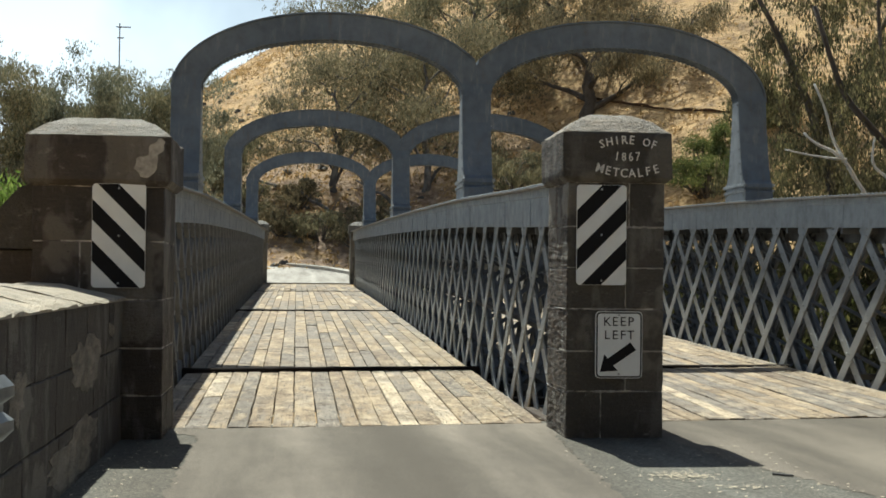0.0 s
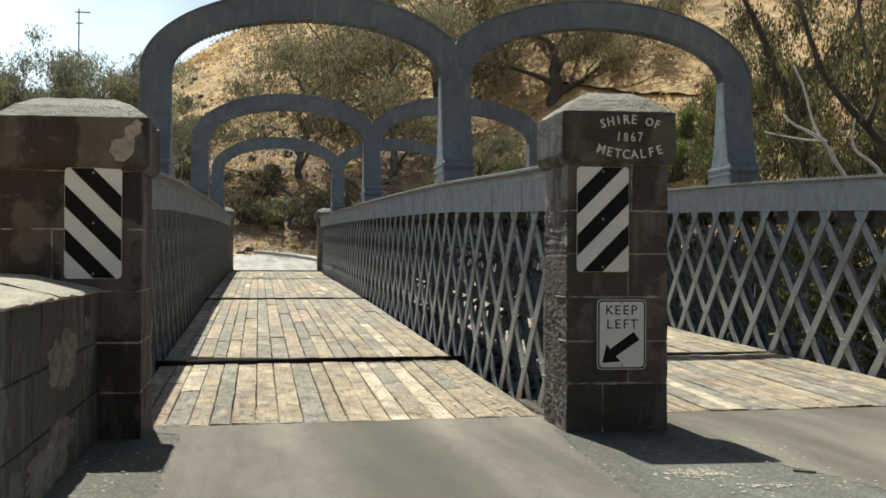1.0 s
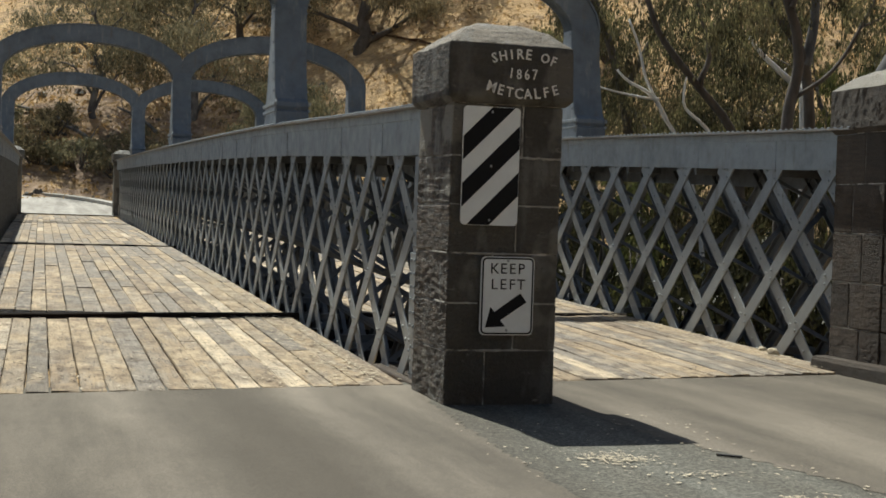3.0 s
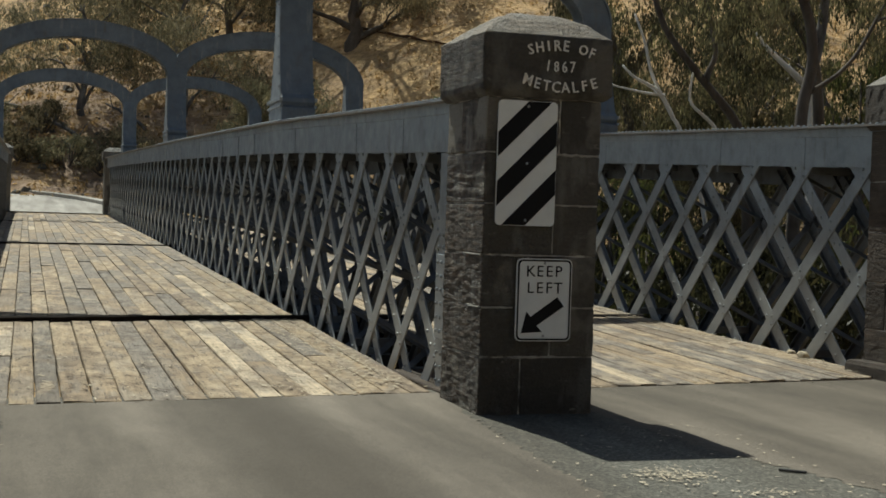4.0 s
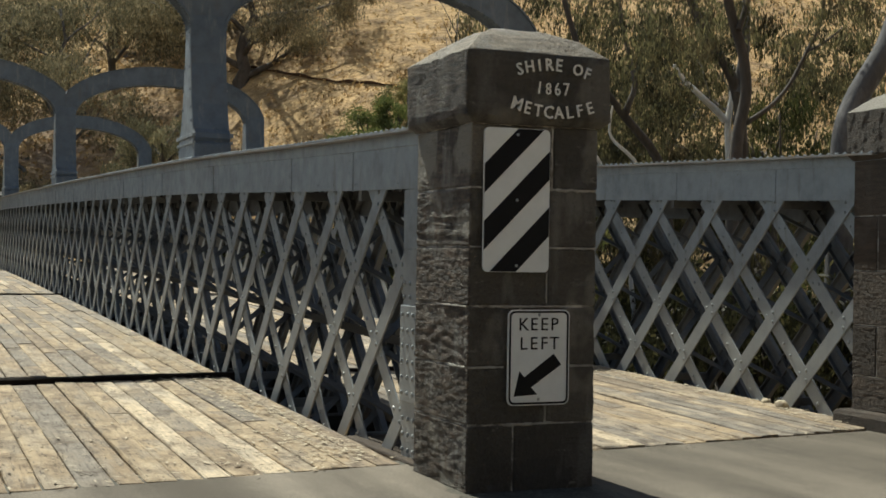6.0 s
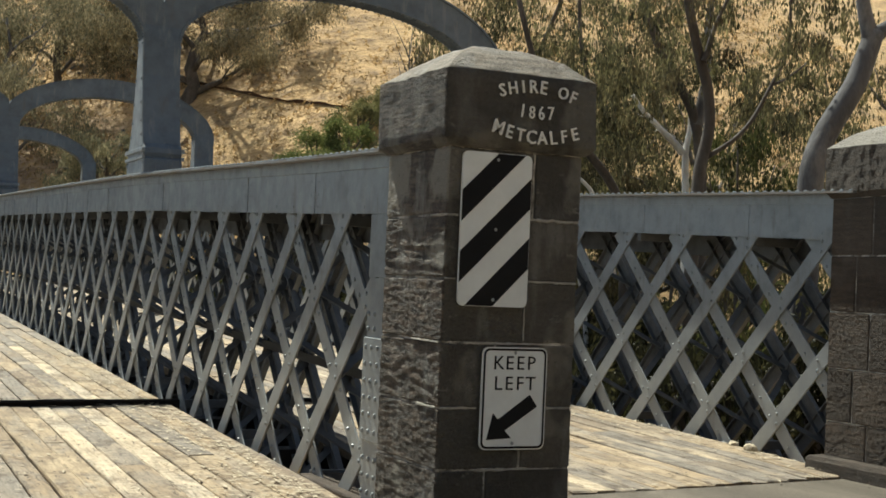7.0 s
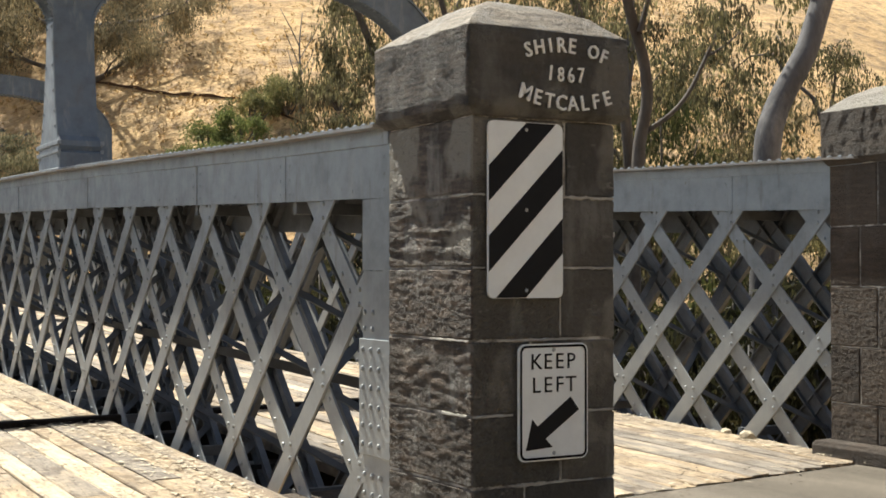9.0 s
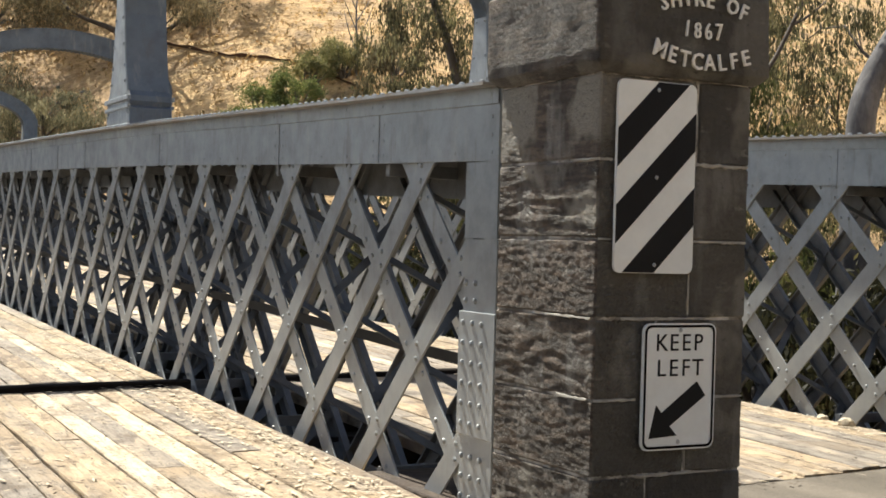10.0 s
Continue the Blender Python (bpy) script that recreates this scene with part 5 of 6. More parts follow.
# tree line inside the bend past the river
for i, (tx, ty, th, sp) in enumerate(((-9.4, 62, 11.8, 2.3), (-11.4, 58.5, 10.6, 2.5), (-13.4, 60, 12.3, 2.5), (-15.4, 57.5, 11.0, 2.6), (-17.6, 59.5, 12.0, 2.7), (-20.4, 62, 14.5, 2.9), (-23.5, 60, 14, 3.0), (-7.9, 72.5, 6.5, 2.4), (-12.3, 64, 10.6, 2.6), (-15.2, 64, 11.0, 2.6))):
    gum((tx, ty), th, sp, 40 + i, "upright gum tree in the tree line inside the bend", trunk_r=0.18, clumps=120, per=320, size=0.16, low=0.12, clump_r=1.3, leaves=(LEAF_PALE, LEAF_GUM)[i % 2])
shrub((-13.9, 37), 3.4, 8.6 - float(ground_z(-13.9, 37)), 60, "bright green willow on the river bank", LEAF_WILLOW, "willow", 700, 0.24, 26, 0.6)
shrub((-9.5, 40), 3.0, 4.2, 61, "bright green bank shrub", LEAF_WILLOW, "shrub", 480, 0.24, 16, 0.5)


def built_tree(name, label, base, stems, clumps, per, size, leaves, seed):
    """A tree with hand-placed stems: each a list of points and radii, in its own material; clumps of hanging leaves."""
    t = thing(name, label, "tree", loc=base)
    for pts, r0, r1, bark, lab in stems:
        rnd = random.Random(seed + len(pts))
        fine = []
        for a, b in zip(pts, pts[1:]):
            a, b = Vector(a) - Vector(base), Vector(b) - Vector(base)
            for k in range(3):
                fine.append(a.lerp(b, k / 3) + Vector([rnd.uniform(-0.02, 0.02) for _ in range(3)]))
        fine.append(Vector(pts[-1]) - Vector(base))
        for _ in range(2):
            fine = [fine[0]] + [(p + q * 2 + r2) / 4 for p, q, r2 in zip(fine, fine[1:], fine[2:])] + [fine[-1]]
        verts, faces = [], []
        m = len(fine) - 1
        tube(verts, faces, fine, [r0 + (r1 - r0) * i / m for i in range(m + 1)], 10)
        part("limb", pydata("limb", verts, faces, bark, True), None, t, lab)
    boxes = [(x - base[0], y - base[1], z - base[2], rx, rx, rz) for x, y, z, rx, rz in clumps]
    if boxes:
        part("crown", leaf_mesh("crown", boxes, per, size, leaves, seed, 0.85), None, t, "sparse hanging leaves")
    return t


def clump_cloud(seed, n, x0, x1, y0, y1, z0, z1, r0, r1):
    rnd = random.Random(seed)
    return [(rnd.uniform(x0, x1), rnd.uniform(y0, y1), rnd.uniform(z0, z1), (q := rnd.uniform(r0, r1)), q * rnd.uniform(1.0, 1.7)) for _ in range(n)]


built_tree("gum_tree", "leaning pale-barked gum tree close beside the bridge", (7.5, 6.4, -2.6),
           [([(7.5, 6.4, -2.6), (7.58, 6.4, 1.5), (7.6, 6.37, 2.91), (7.68, 6.37, 3.29), (7.84, 6.37, 3.65), (8.11, 6.35, 4.03), (8.31, 6.35, 4.37), (8.46, 6.35, 4.72), (8.55, 6.33, 5.02)], 0.185, 0.135, BARK_PALE, "smooth pale trunk"),
            ([(8.5, 6.34, 4.95), (8.36, 6.37, 5.3), (8.3, 6.4, 6.4), (8.1, 6.5, 8.4)], 0.11, 0.05, BARK_PALE, ""),
            ([(8.5, 6.34, 4.95), (8.8, 6.3, 5.1), (9.15, 6.25, 5.4), (9.9, 6.2, 6.6), (10.6, 6.2, 8.0)], 0.11, 0.04, BARK_PALE, "")],
           clump_cloud(81, 16, 6.4, 11.5, 5.4, 8.2, 6.3, 9.6, 0.5, 0.9), 300, 0.12, LEAF_RIGHT, 81)
built_tree("gum_tree", "dark-trunked gum tree with a crooked side limb by the river", (8.4, 10.0, -3.3),
           [([(8.4, 10.0, -3.3), (8.4, 10.0, 1.2), (8.48, 10.0, 3.12), (8.55, 10.0, 3.61), (8.7, 10.0, 4.15), (8.64, 10.0, 4.68), (8.46, 10.0, 5.1), (8.15, 10.0, 6.03), (7.9, 10.0, 8.0)], 0.115, 0.07, BARK, "dark trunk"),
            ([(8.62, 10.0, 3.6), (8.8, 9.95, 3.74), (9.16, 9.95, 3.97), (9.58, 10.0, 4.37), (9.84, 10.0, 4.89), (10.1, 10.0, 5.28), (10.17, 10.0, 5.84), (10.17, 10.0, 6.8)], 0.042, 0.022, BARK, "crooked side limb"),
            ([(9.84, 10.0, 4.89), (10.2, 10.1, 5.0), (10.7, 10.2, 5.35)], 0.03, 0.012, BARK, ""),
            ([(8.46, 9.9, 5.1), (8.6, 9.9, 5.6), (8.95, 9.9, 6.3)], 0.05, 0.02, BARK, "")],
           clump_cloud(82, 40, 7.2, 11.5, 9.2, 12.0, 4.3, 8.5, 0.3, 0.6), 190, 0.1, LEAF_RIGHT, 82)
built_tree("dead_tree", "bleached forked dead limb standing in the thicket", (12.9, 16.5, -3.6),
           [([(13.0, 16.5, -3.6), (12.9, 16.5, 3.7), (12.78, 16.5, 4.49), (12.93, 16.5, 4.95), (12.9, 16.5, 5.7)], 0.10, 0.045, BARK_WHITE, "bleached stem"),
            ([(12.75, 16.5, 4.48), (12.45, 16.48, 4.75), (12.1, 16.5, 4.99), (11.73, 16.5, 5.26), (11.44, 16.5, 5.6)], 0.085, 0.04, BARK_WHITE, "white dead limb")], [], 1, 0.2, LEAF_RIGHT, 86)
built_tree("gum_tree", "dark forked gum tree with thin hanging foliage by the river", (11.5, 14.0, -3.6),
           [([(11.6, 14.0, -3.6), (11.5, 14.0, 2.5), (11.4, 14.0, 4.33), (11.14, 14.0, 5.15), (10.62, 14.0, 5.66), (10.28, 14.0, 6.27), (9.93, 14.0, 6.97), (9.5, 14.0, 8.8)], 0.13, 0.06, BARK, "leaning dark trunk"),
            ([(11.3, 14.0, 4.7), (11.5, 14.0, 5.6), (11.45, 14.0, 6.6), (11.7, 14.0, 8.6)], 0.12, 0.05, BARK_PALE, "pale upright limb")],
           clump_cloud(87, 52, 8.8, 14.0, 12.8, 15.6, 4.9, 9.5, 0.3, 0.65), 210, 0.1, LEAF_RIGHT, 87)
built_tree("dead_tree", "bleached white dead tree leaning by the river", (10.4, 16.0, -3.5),
           [([(10.6, 16.0, -3.5), (10.2, 16.0, 1.6), (9.49, 16.0, 3.33), (9.2, 16.0, 3.67), (8.97, 16.0, 4.09), (8.69, 16.0, 4.56), (8.57, 16.0, 5.15), (8.3, 16.0, 5.7)], 0.055, 0.022, BARK_WHITE, "bleached stem"),
            ([(9.24, 16.0, 3.62), (9.0, 15.97, 4.03), (8.69, 15.95, 4.25), (8.33, 15.95, 4.37), (8.05, 15.95, 4.62)], 0.05, 0.022, BARK_WHITE, ""),
            ([(9.01, 15.97, 4.05), (8.43, 15.95, 4.09), (7.63, 15.95, 4.25)], 0.035, 0.014, BARK_WHITE, ""),
            ([(10.9, 16.1, 1.8), (10.37, 16.0, 3.42), (9.85, 16.0, 3.76), (9.59, 16.0, 3.97), (9.71, 16.0, 4.69)], 0.05, 0.02, BARK_WHITE, "")], [], 1, 0.2, LEAF_RIGHT, 83)
built_tree("gum_tree", "crooked dark gum tree with thin hanging foliage by the river", (11.2, 16.0, -3.6),
           [([(11.2, 16.0, -3.6), (11.1, 16.0, 2.6), (10.81, 16.0, 3.58), (10.11, 16.0, 4.24), (9.28, 16.0, 5.1), (8.87, 16.0, 5.64), (8.3, 16.0, 7.4)], 0.12, 0.05, BARK, "crooked dark trunk"),
            ([(10.0, 16.0, 4.35), (10.0, 15.95, 4.6), (10.21, 15.95, 5.01), (10.05, 15.95, 5.63), (9.75, 15.95, 6.54), (9.7, 15.9, 7.8)], 0.07, 0.035, BARK, "")],
           clump_cloud(84, 100, 8.9, 13.8, 17.2, 22.5, 2.6, 9.0, 0.35, 0.8), 240, 0.105, LEAF_RIGHT, 84)
built_tree("sapling", "dense deep green sapling in the thicket", (13.6, 15.6, -3.6),
           [([(13.6, 15.6, -3.6), (13.6, 15.6, 1.5), (13.5, 15.6, 4.6)], 0.08, 0.02, BARK, "thin stem"),
            ([(13.6, 15.6, 2.0), (14.1, 15.5, 3.2), (14.4, 15.5, 4.3)], 0.04, 0.015, BARK, ""),
            ([(13.6, 15.6, 2.0), (13.0, 15.6, 3.0), (12.8, 15.6, 4.0)], 0.04, 0.015, BARK, "")],
           clump_cloud(91, 26, 12.7, 14.7, 14.9, 16.2, 2.4, 5.0, 0.35, 0.6), 150, 0.12, LEAF_DEEP, 91)
built_tree("gum_tree", "slender gum tree with long hanging sprigs over the outer lane", (12.5, 23.5, -3.9),
           [([(12.5, 23.5, -3.9), (12.2, 23.5, 2.0), (11.4, 23.2, 5.5), (10.2, 23.0, 8.0), (9.0, 22.6, 9.6)], 0.18, 0.05, BARK, "slender trunk"),
            ([(11.6, 23.3, 5.0), (12.6, 23.0, 7.2), (13.4, 22.8, 9.4)], 0.1, 0.04, BARK, "")],
           clump_cloud(85, 140, 9.3, 15.0, 20.5, 26.5, 3.6, 11.5, 0.35, 0.8), 230, 0.13, LEAF_RIGHT, 85)
for i, (tx, ty, th) in enumerate(((15.5, 19, 12), (19, 24, 13), (14.5, 27, 11), (24, 21, 14), (14.2, 21.5, 10), (22, 33, 12), (30, 27, 14))):
    gum((tx, ty), th, 4.2, 90 + i, "river gum with thin hanging foliage on the bank", trunk_r=0.22, clumps=80, per=330, size=0.14, low=0.15, clump_r=0.95, leaves=LEAF_RIGHT)
# thicket on the river banks, seen through the lattice
rnd = random.Random(77)
k = 0
for tx, lo, hi, gap, size in ((7.3, 2.2, 2.6, 1.9, 0.13), (10.0, 2.4, 3.0, 2.2, 0.16), (13.4, 2.6, 3.4, 2.8, 0.2)):
    for ty in np.arange(4.6, 46, gap):
        px, py = tx + rnd.uniform(-0.5, 0.5), float(ty) + rnd.uniform(-0.7, 0.7)
        top = rnd.uniform(lo, hi) + 0.02 * py
        shrub((px, py), rnd.uniform(1.5, 2.0), top - float(ground_z(px, py)), 400 + k, "tangled river bank shrub, leaves dark for shade", (LEAF_SHADE, LEAF_SHADE, LEAF_SHADE, LEAF_SHADE, LEAF_DEEP)[k % 5], "shrub", 360, size, 24, 0.5)
        k += 1
for ty in np.arange(4.0, 46, 4.5):
    px, py = -8.0 + rnd.uniform(-1, 0.6), float(ty) + rnd.uniform(-1, 1)
    shrub((px, py), 1.9, 1.8 - float(ground_z(px, py)), 500 + k, "river bank shrub with leaves darkened for shade", LEAF_SHADE, "shrub", 170, 0.22, 16, 0.5)
    k += 1
# unseen trees behind the start, added to hold back low sky light
for i, (tx, ty, th) in enumerate(((-14, -26, 13), (-8, -30, 14), (-2, -32, 13), (4, -30, 14), (10, -27, 13), (16, -24, 12), (22, -18, 12), (-20, -20, 12))):
    gum((tx, ty), th, 4.0, 600 + i, "unseen gum tree added behind the approach to block sky light", trunk_r=0.3, clumps=60, per=90, size=0.5, low=0.1, clump_r=1.5, leaves=LEAF_DARK)
# green bushes and scrub on the far bank
shrub((18.6, 56.2), 2.0, 3.7, 150, "rounded green bush on the dry bank", LEAF_GREEN, "shrub", 700, 0.12, 28, 0.3)
shrub((20.5, 57.6), 1.3, 3.3, 155, "rounded green bush on the dry bank", LEAF_GREEN, "shrub", 420, 0.15, 18, 0.3)
shrub((21.9, 59.2), 1.4, 2.3, 151, "olive-green bush on the dry bank", LEAF_OLIVE, "shrub", 420, 0.14, 20, 0.3)
shrub((23.8, 58.9), 1.4, 2.6, 152, "olive bush on the dry bank", LEAF_OLIVE, "shrub", 420, 0.14, 20, 0.4)
shrub((26.6, 58.4), 1.3, 2.4, 154, "olive bush on the dry bank", LEAF_GUM, "shrub", 260, 0.17, 18, 0.4)
bz = float(ground_z(24.4, 58.7))
built_tree("bare_sapling", "thin grey leafless sapling among the bushes", (24.4, 58.7, bz - 0.2),
           [([(24.4, 58.7, bz - 0.2), (24.45, 58.7, bz + 1.6), (24.3, 58.7, bz + 3.4), (24.5, 58.7, bz + 5.2)], 0.08, 0.02, BARK_PALE, "bare stem")]
           + [([(24.4, 58.7, bz + 0.8 + 0.5 * k), (24.4 + 0.5 * (-1) ** k, 58.6, bz + 1.7 + 0.5 * k), (24.4 + (0.7 + 0.1 * k) * (-1) ** k, 58.6, bz + 2.8 + 0.5 * k)], 0.035, 0.012, BARK_PALE, "") for k in range(6)], [], 1, 0.2, LEAF_DRY, 88)
for i, (tx, ty, rr, hh) in enumerate(((-3.6, 66.5, 1.5, 2.6), (-1.5, 66, 1.6, 2.4), (0.6, 65, 1.4, 2.2), (2.6, 63.5, 1.5, 2.4), (-5.8, 69, 1.8, 3.4), (5.0, 61, 1.6, 2.6), (-2.8, 70, 1.5, 2.4), (8, 58, 1.6, 2.4), (1.8, 67, 1.5, 2.4), (4.4, 65, 1.6, 2.8))):
    shrub((tx, ty), rr, hh, 160 + i, "dry brown scrub bush at the foot of the hill", (LEAF_BROWN, LEAF_GUM, LEAF_DARK)[i % 3], "shrub", 190, 0.2, 16, 0.3)

# fallen limbs on the slope
for i, (a, b, rr) in enumerate((((-2.6, 70.2), (0.3, 67.4), 0.16), ((0.8, 71.5), (3.0, 70.2), 0.12), ((5.6, 64), (7.8, 62.8), 0.14), ((-6.0, 74), (-4.0, 73), 0.12))):
    rnd = random.Random(300 + i)
    lo, hi = Vector((*a, float(ground_z(*a)) + 0.9)), Vector((*b, float(ground_z(*b)) + 0.05))
    verts, faces = [], []
    tube(verts, faces, bent(lo, hi, 0.1, 6, rnd), [rr * (0.45 + 0.1 * k) for k in range(7)], 7)
    for k in range(3):
        s = lo.lerp(hi, 0.2 + 0.2 * k)
        tube(verts, faces, bent(s, s + Vector((rnd.uniform(-1, 1), rnd.uniform(-0.6, 0.6), rnd.uniform(0.5, 1.2))), 0, 3, rnd), [rr * 0.35, rr * 0.25, rr * 0.18, rr * 0.08], 5)
    lg = new("fallen_limb", pydata("fallen_limb", verts, faces, BARK_PALE, True))
    tagged(lg, "grey fallen gum limb lying on the dry slope", "log", "fallen limbs on the slope")

# erosion bank across the slope
verts, faces = [], []
for i in range(61):
    t = i / 46
    x = 15.4 + 6.9 * t
    y = 73.8 - 12.7 * t + 0.3 * math.sin(t * 9)
    z = float(ground_z(x, y))
    hgt = 0.15 + 0.04 * math.sin(t * 19) + 0.04 * math.sin(t * 47)
    verts += [(x + 0.1, y + 0.2, z - 0.5), (x + 0.03, y + 0.06, z - 0.02), (x - 0.06, y - 0.12, z + hgt), (x + 0.05, y + 0.2, z + hgt + 0.05), (x + 0.7, y + 1.9, float(ground_z(x + 0.7, y + 1.9)) - 0.1)]
for i in range(60):
    for k in range(4):
        a = i * 5 + k
        faces.append((a, a + 5, a + 6, a + 1))
# red earth, coloured darker for the shade under the bank's lip
EARTH_SHADE = mat_plain("red_earth_dark_for_shade", (0.085, 0.046, 0.024), 0.95, 0.0, 0.3, 2.5)
bank = pydata("earth_bank", verts, faces, EARTH_SHADE, False)
bank.materials.append(GROUND)
for f in bank.polygons:
    f.material_index = 1 if f.index % 4 > 1 else 0
tagged(new("earth_bank", bank), "narrow cut earth bank across the dry slope", "bank", kind="structure")

# scrub tufts and stones strewn over the hill
g = np.random.default_rng(9)
n = 22000
tx, ty = g.uniform(-24, 70, n), g.uniform(50, 130, n)
keepit = (ground_z(tx, ty) > 1.6) & (waves(tx, ty, 7.0) + g.normal(0, 0.6, n) > -0.45)
tx, ty = tx[keepit], ty[keepit]
tz = ground_z(tx, ty)
me = leaf_mesh("dry_grass_tufts", [(float(a), float(b), float(c) + 0.12, 0.5, 0.5, 0.2) for a, b, c in zip(tx, ty, tz)], 13, 0.27, LEAF_DRY, 10, 0.2)
tagged(new("dry_grass_tufts", me), "brown tussocks and scrub strewn over the dry slope", "grass", kind="stuff")
verts, faces = [], []
for i in range(260):
    rnd = random.Random(1000 + i)
    x, y = rnd.uniform(-14, 14), rnd.uniform(60, 108)
    z, s = float(ground_z(x, y)), rnd.uniform(0.12, 0.5) * rnd.uniform(0.5, 1)
    b0 = len(verts)
    for k in range(6):
        a = math.tau * k / 6
        verts.append((x + math.cos(a) * s * rnd.uniform(0.7, 1.2), y + math.sin(a) * s * rnd.uniform(0.7, 1.2), z - 0.05))
    for k in range(6):
        a = math.tau * k / 6
        verts.append((x + math.cos(a) * s * 0.6, y + math.sin(a) * s * 0.6, z + s * rnd.uniform(0.4, 0.8)))
    for k in range(6):
        j = (k + 1) % 6
        faces.append((b0 + k, b0 + j, b0 + 6 + j, b0 + 6 + k))
    faces.append(tuple(b0 + 6 + k for k in range(6)))
tagged(new("field_stones", pydata("field_stones", verts, faces, STONE)), "grey stones scattered on the slope", "stones", kind="stuff")

# power pole on the ridge behind the tree line
pole = thing("power_pole", "tall timber power pole with a cross arm behind the trees", "pole", loc=(-24.0, 148, 0))
pz = float(ground_z(-24.0, 148))
verts, faces = [], []
tube(verts, faces, [(0, 0, pz - 1), (0, 0, 20), (0, 0, 31.0)], [0.13, 0.1, 0.07], 8)
part("shaft", pydata("shaft", verts, faces, BARK, True), None, pole)
part("cross_arm", one_box(-0.4, 1.3, -0.06, 0.06, 30.5, 30.62), BARK, pole)
part("cross_arm", one_box(-0.3, 0.5, -0.06, 0.06, 29.2, 29.32), BARK, pole)

# ---- small things on the ground ----
g = np.random.default_rng(4)


def chips(name, label, pts, lo, hi, material, thin=(0.3, 0.9)):
    verts, faces = [], []
    for x, y, z in pts:
        a, s, q = g.uniform(0, math.tau), g.uniform(lo, hi), g.uniform(*thin)
        c, d = math.cos(a), math.sin(a)
        b0 = len(verts)
        for u, v in ((-1, 0), (-0.2, -q), (1, 0), (0.1, q)):
            verts.append((x + (u * c - v * d) * s, y + (u * d + v * c) * s, z + 0.001 + g.uniform(0, 0.003)))
        verts.append((x, y, z + 0.003 + s * 0.012))
        for k in range(4):
            faces.append((b0 + k, b0 + (k + 1) % 4, b0 + 4))
    return tagged(new(name, pydata(name, verts, faces, material)), label, "litter", kind="stuff")


pts = [(x, y, 0.0) for x, y in zip(g.uniform(-0.8, 1.1, 330), g.uniform(-6.5, -0.6, 330))]
pts += [(-4.28 + abs(g.normal(0, 0.25)), y, 0.0) for y in g.uniform(-9, 0.6, 260)]
chips("leaf_litter", "dry pale leaf litter on the coarse seal", pts, 0.006, 0.02, LITTER)
pts = [(g.normal(-0.05, 0.12), g.normal(-2.28, 0.1), 0.0) for _ in range(230)]
for cx, cy, sx, sy, count in ((0.12, -3.75, 0.13, 0.12, 330), (0.5, -3.55, 0.14, 0.06, 160), (0.0, -4.3, 0.1, 0.12, 150), (-0.2, -3.9, 0.07, 0.12, 60), (0.24, -2.8, 0.1, 0.06, 50)):
    pts += [(g.normal(cx, sx), g.normal(cy, sy), 0.0) for _ in range(count)]
chips("bark_litter", "pale crushed bark and leaf shreds lying in patches on the seal", pts, 0.008, 0.03, LITTER, (0.12, 0.4))
pts = [(x + g.normal(0, 0.12), skew(x) + g.normal(0.1, 0.12), 0.02 + 0.0 * x) for x in g.uniform(-4.2, 4.2, 150)]
pts += [(-0.5 - abs(g.normal(0, 0.34)), y, deck_z(y) + 0.013) for y in g.uniform(1.3, 14, 2600)]
pts += [(x, y, deck_z(y) + 0.013) for x, y in zip(g.uniform(-4.1, -0.6, 480), 1.4 + 8 * g.random(480) ** 1.5)]
pts += [(3.95 - abs(g.normal(0, 0.2)) + 0.3, y, deck_z(y) + 0.013) for y in g.uniform(2.0, 12, 1100)]
chips("splinters", "straw and wood splinters on the deck edge", pts, 0.01, 0.06, LITTER, (0.08, 0.26))
pts = [(x, y, deck_z(y) + 0.013) for x, y in zip(g.uniform(-4.15, -0.45, 1500), 1.3 + 11 * g.random(1500) ** 1.3)]
pts += [(x, y, deck_z(y) + 0.013) for x, y in zip(g.uniform(0.5, 4.2, 900), 1.3 + 11 * g.random(900) ** 1.3)]
chips("fallen_leaves", "brown fallen gum leaves strewn over the planks", pts, 0.012, 0.04, DEAD_LEAF, (0.15, 0.35))
for i, (x, y, z, s) in enumerate(((-4.12, 0.35, 0.0, 0.07), (-4.05, 0.1, 0.0, 0.05), (4.2, 3.05, deck_z(3.05) - 0.02, 0.07), (4.28, 3.4, deck_z(3.4) - 0.02, 0.05))):
    bm = bmesh.new()
    bmesh.ops.create_icosphere(bm, subdivisions=2, radius=s)
    rnd = random.Random(i)
    for v in bm.verts:
        v.co = v.co * rnd.uniform(0.8, 1.15)
        v.co.z *= 0.75
    st = part("loose_stone", bm, LITTER)
    st.location = (x, y, z + s * 0.6)
    tagged(st, "pale loose stone at the edge of the deck", "stone", "loose stones")
stick = part("stick", one_box(-0.08, 0.08, -0.01, 0.01, 0, 0.016, 0.004), IRON)
stick.matrix_basis = pose(0.7, -2.3, -0.004, 0, 0, -40)
tagged(stick, "dark flat stick lying on the road", "stick")

# ---- timber deck ----
JOINTS = (6.56, 22.2, 37.2)
bearer = thing("deck_frame", "dark timber bearers and stone sill under the deck", "deck frame")
part("sill", one_box(-4.5, 4.3, 1.0, 2.2, -0.9, -0.14, 0.02), BROWNSTONE, bearer, "dark stone sill")
for sa, sb, ya in ((-0.375, 0.375, 0.91), (-4.95, -4.285, 1.06)):
    part("bed_stone", one_box(sa, sb, ya, 2.6, -0.5, 0.012, 0.01), BROWNSTONE, bearer, "dark bed stone under the girder end")
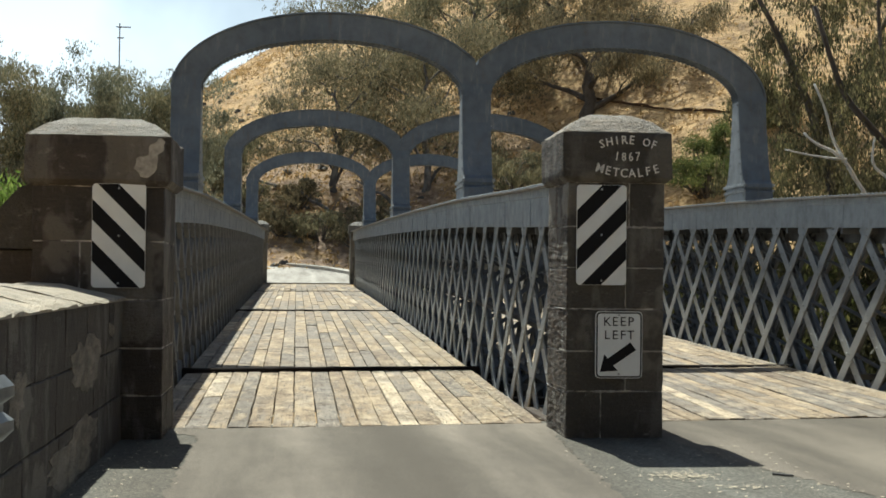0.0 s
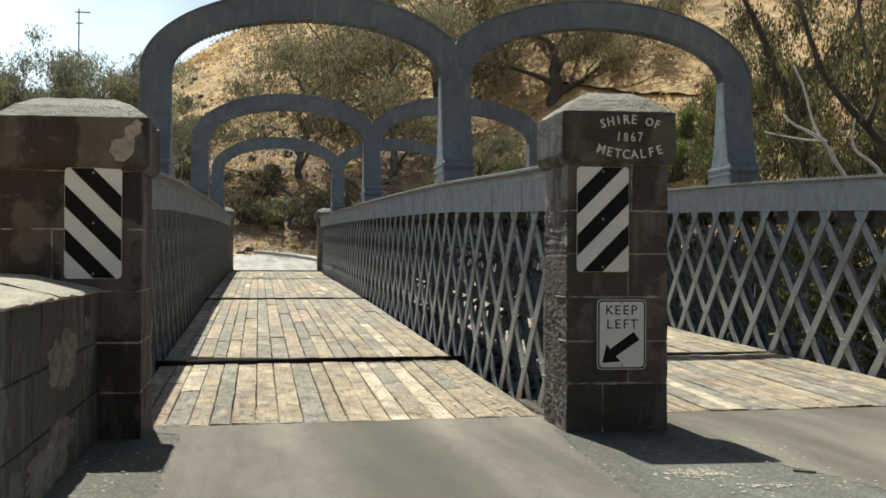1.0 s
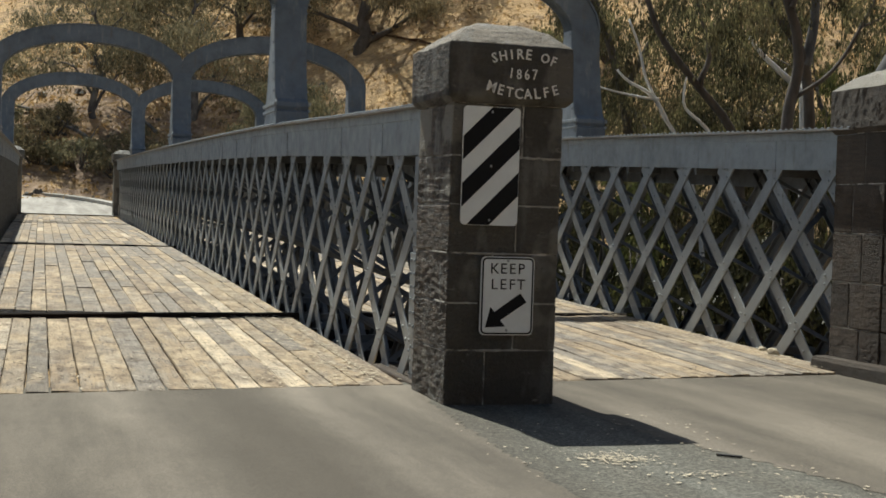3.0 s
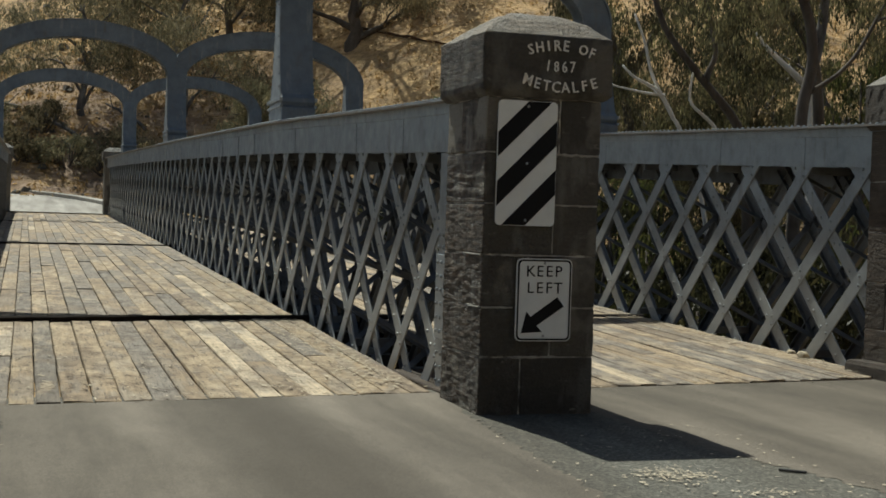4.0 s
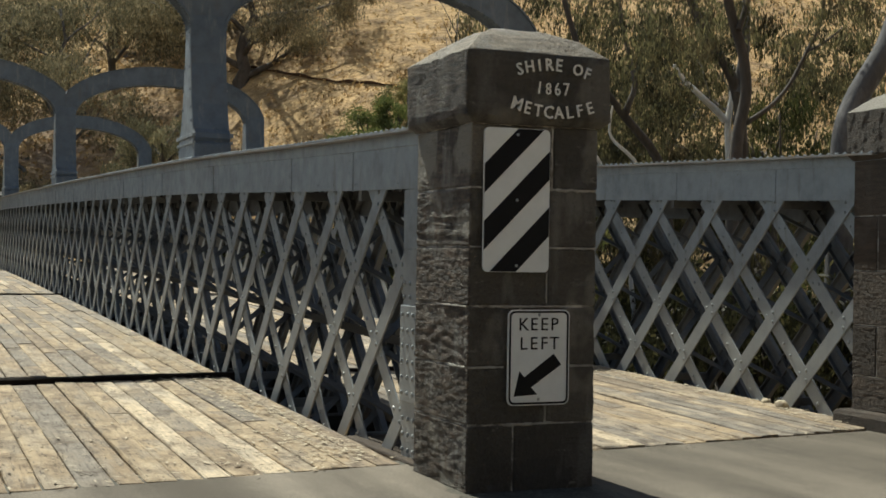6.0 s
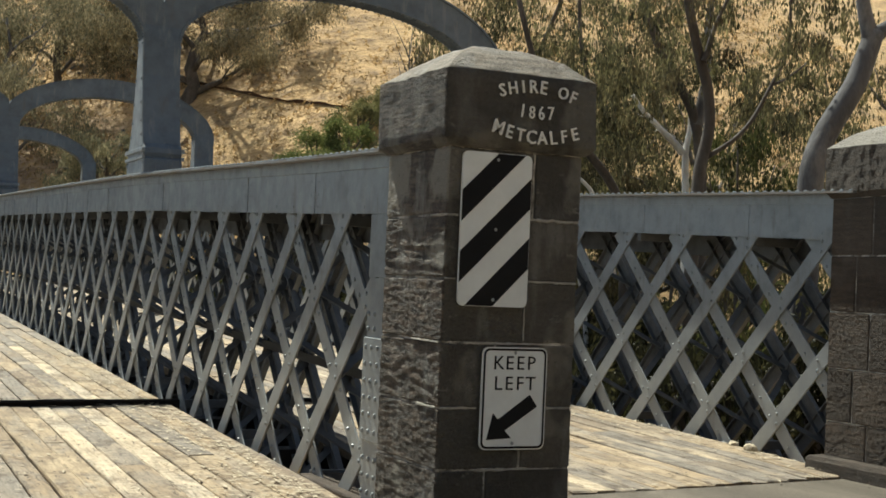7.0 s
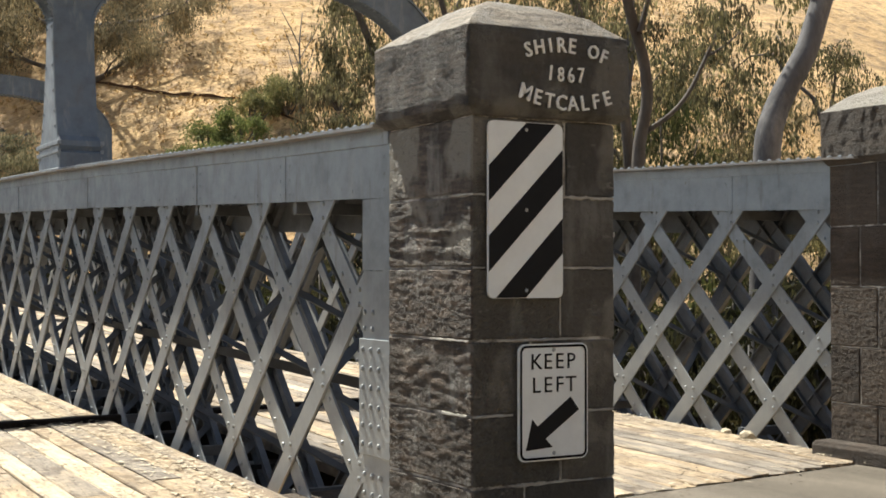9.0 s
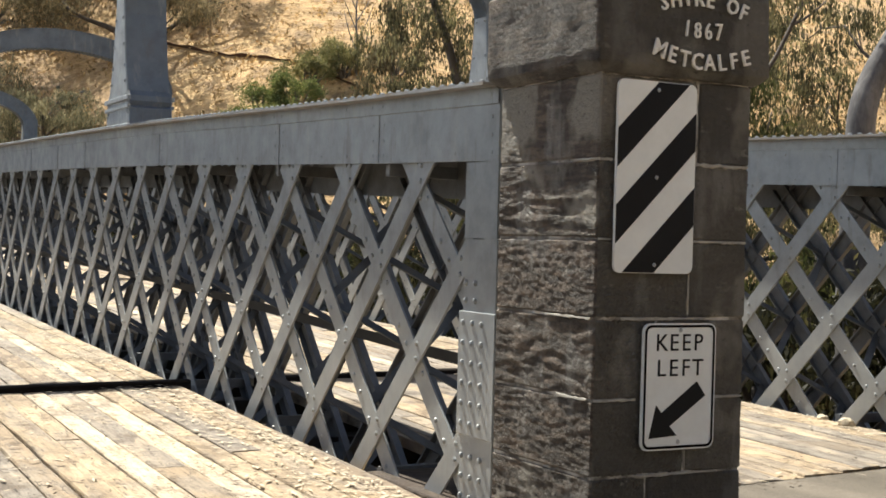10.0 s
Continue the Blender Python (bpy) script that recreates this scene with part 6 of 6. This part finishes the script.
for y in np.arange(2.6, 48.5, 2.0):
    part("cross_beam", one_box(-4.4, 4.4, y - 0.12, y + 0.12, deck_z(y) - 0.52, deck_z(y) - 0.16), IRON, bearer)


def plank_mesh(wd, ln, seed):
    rnd = random.Random(seed)
    bm = one_box(-wd / 2, wd / 2, 0, ln, -0.09, 0, 0.008)
    bmesh.ops.subdivide_edges(bm, edges=[e for e in bm.edges if e.calc_length() > 0.6 * ln], cuts=max(1, int(ln / 0.5)))
    for v in bm.verts:
        v.co.x += rnd.uniform(-0.004, 0.004)
        v.co.z += rnd.uniform(-0.004, 0.004)
        if v.co.y < 0.01 or v.co.y > ln - 0.01:
            v.co.y += rnd.uniform(-0.012, 0.012)
    me = bpy.data.meshes.new("plank")
    bm.to_mesh(me)
    bm.free()
    me.materials.append(TIMBER)
    return me


WIDTHS = (0.185, 0.205, 0.225)
far_v, far_f = [], []
for side, (xa, xb) in (("near", (-4.28, -0.38)), ("outer", (0.38, 4.3))):
    deck = thing("timber_deck", "weathered tan and grey timber plank deck of the %s lane" % side, "deck")
    rnd = random.Random(7 if side == "near" else 8)
    x = xa
    while x < xb - 0.1:
        wd = rnd.choice(WIDTHS)
        if x + wd > xb:
            wd = WIDTHS[0]
        cx = x + wd / 2
        y = skew(cx) + 0.005
        stops = [j + 0.13 * cx for j in JOINTS] + [48.75]
        for stop in stops:
            room = stop - 0.06 - y
            cuts = [0.0, room]
            pieces = max(1, round(room / rnd.uniform(2.0, 5.0)))
            for k in range(pieces - 1):
                cuts.append(room * (k + 1 + rnd.uniform(-0.3, 0.3)) / pieces)
            cuts.sort()
            for a, b in zip(cuts, cuts[1:]):
                ln, ya = b - a, y + a
                z = deck_z(ya) + rnd.uniform(-0.009, 0.006)
                tilt = math.atan2(deck_z(ya + ln) - deck_z(ya), ln)
                if ya < 15.0:
                    ob = new("plank", plank_mesh(wd - rnd.uniform(0.006, 0.018), ln - rnd.uniform(0.008, 0.02), int(ya * 100 + cx * 1000)))
                    ob.parent = deck
                    ob.matrix_basis = Matrix.Translation((cx, ya, z)) @ Matrix.Rotation(tilt, 4, "X")
                else:
                    b0 = len(far_v)
                    z2 = z + ln * math.tan(tilt)
                    for (yy, zz) in ((ya, z), (ya + ln - 0.012, z2)):
                        far_v += [(cx - wd / 2 + 0.006, yy, zz - 0.09), (cx - wd / 2 + 0.006, yy, zz), (cx + wd / 2 - 0.006, yy, zz), (cx + wd / 2 - 0.006, yy, zz - 0.09)]
                    far_f += [(b0, b0 + 1, b0 + 5, b0 + 4), (b0 + 1, b0 + 2, b0 + 6, b0 + 5), (b0 + 2, b0 + 3, b0 + 7, b0 + 6), (b0, b0 + 3, b0 + 2, b0 + 1), (b0 + 4, b0 + 5, b0 + 6, b0 + 7)]
            y = stop + 0.055
        x += wd
    far = part("planks", pydata("planks", far_v, far_f, TIMBER), None, deck)
    tagged(far, kind="stuff")
    far_v, far_f = [], []
    # steel joints across the lane
    for j, proud in zip(JOINTS, (0.042, 0.026, 0.008)):
        z = deck_z(j)
        rows, rr = [], random.Random(int(j * 10) + len(side))
        bm = bmesh.new()
        for i in range(15):
            x = xa - 0.05 + (xb - xa + 0.1) * i / 14
            yy, top = j + 0.13 * x, z + proud + rr.uniform(-0.006, 0.006)
            rows.append([bm.verts.new(p) for p in ((x, yy - 0.05, z - 0.12), (x, yy - 0.045, top - 0.012), (x, yy - 0.02, top), (x, yy + 0.05, top), (x, yy + 0.055, z - 0.12))])
        for p, q in zip(rows, rows[1:]):
            for i in range(5):
                bm.faces.new((p[i], p[(i + 1) % 5], q[(i + 1) % 5], q[i]))
        bm.faces.new(rows[0])
        bm.faces.new(rows[-1][::-1])
        bmesh.ops.recalc_face_normals(bm, faces=bm.faces)
        part("joint_strip", bm, RUBBER, deck, "dark iron joint strip")
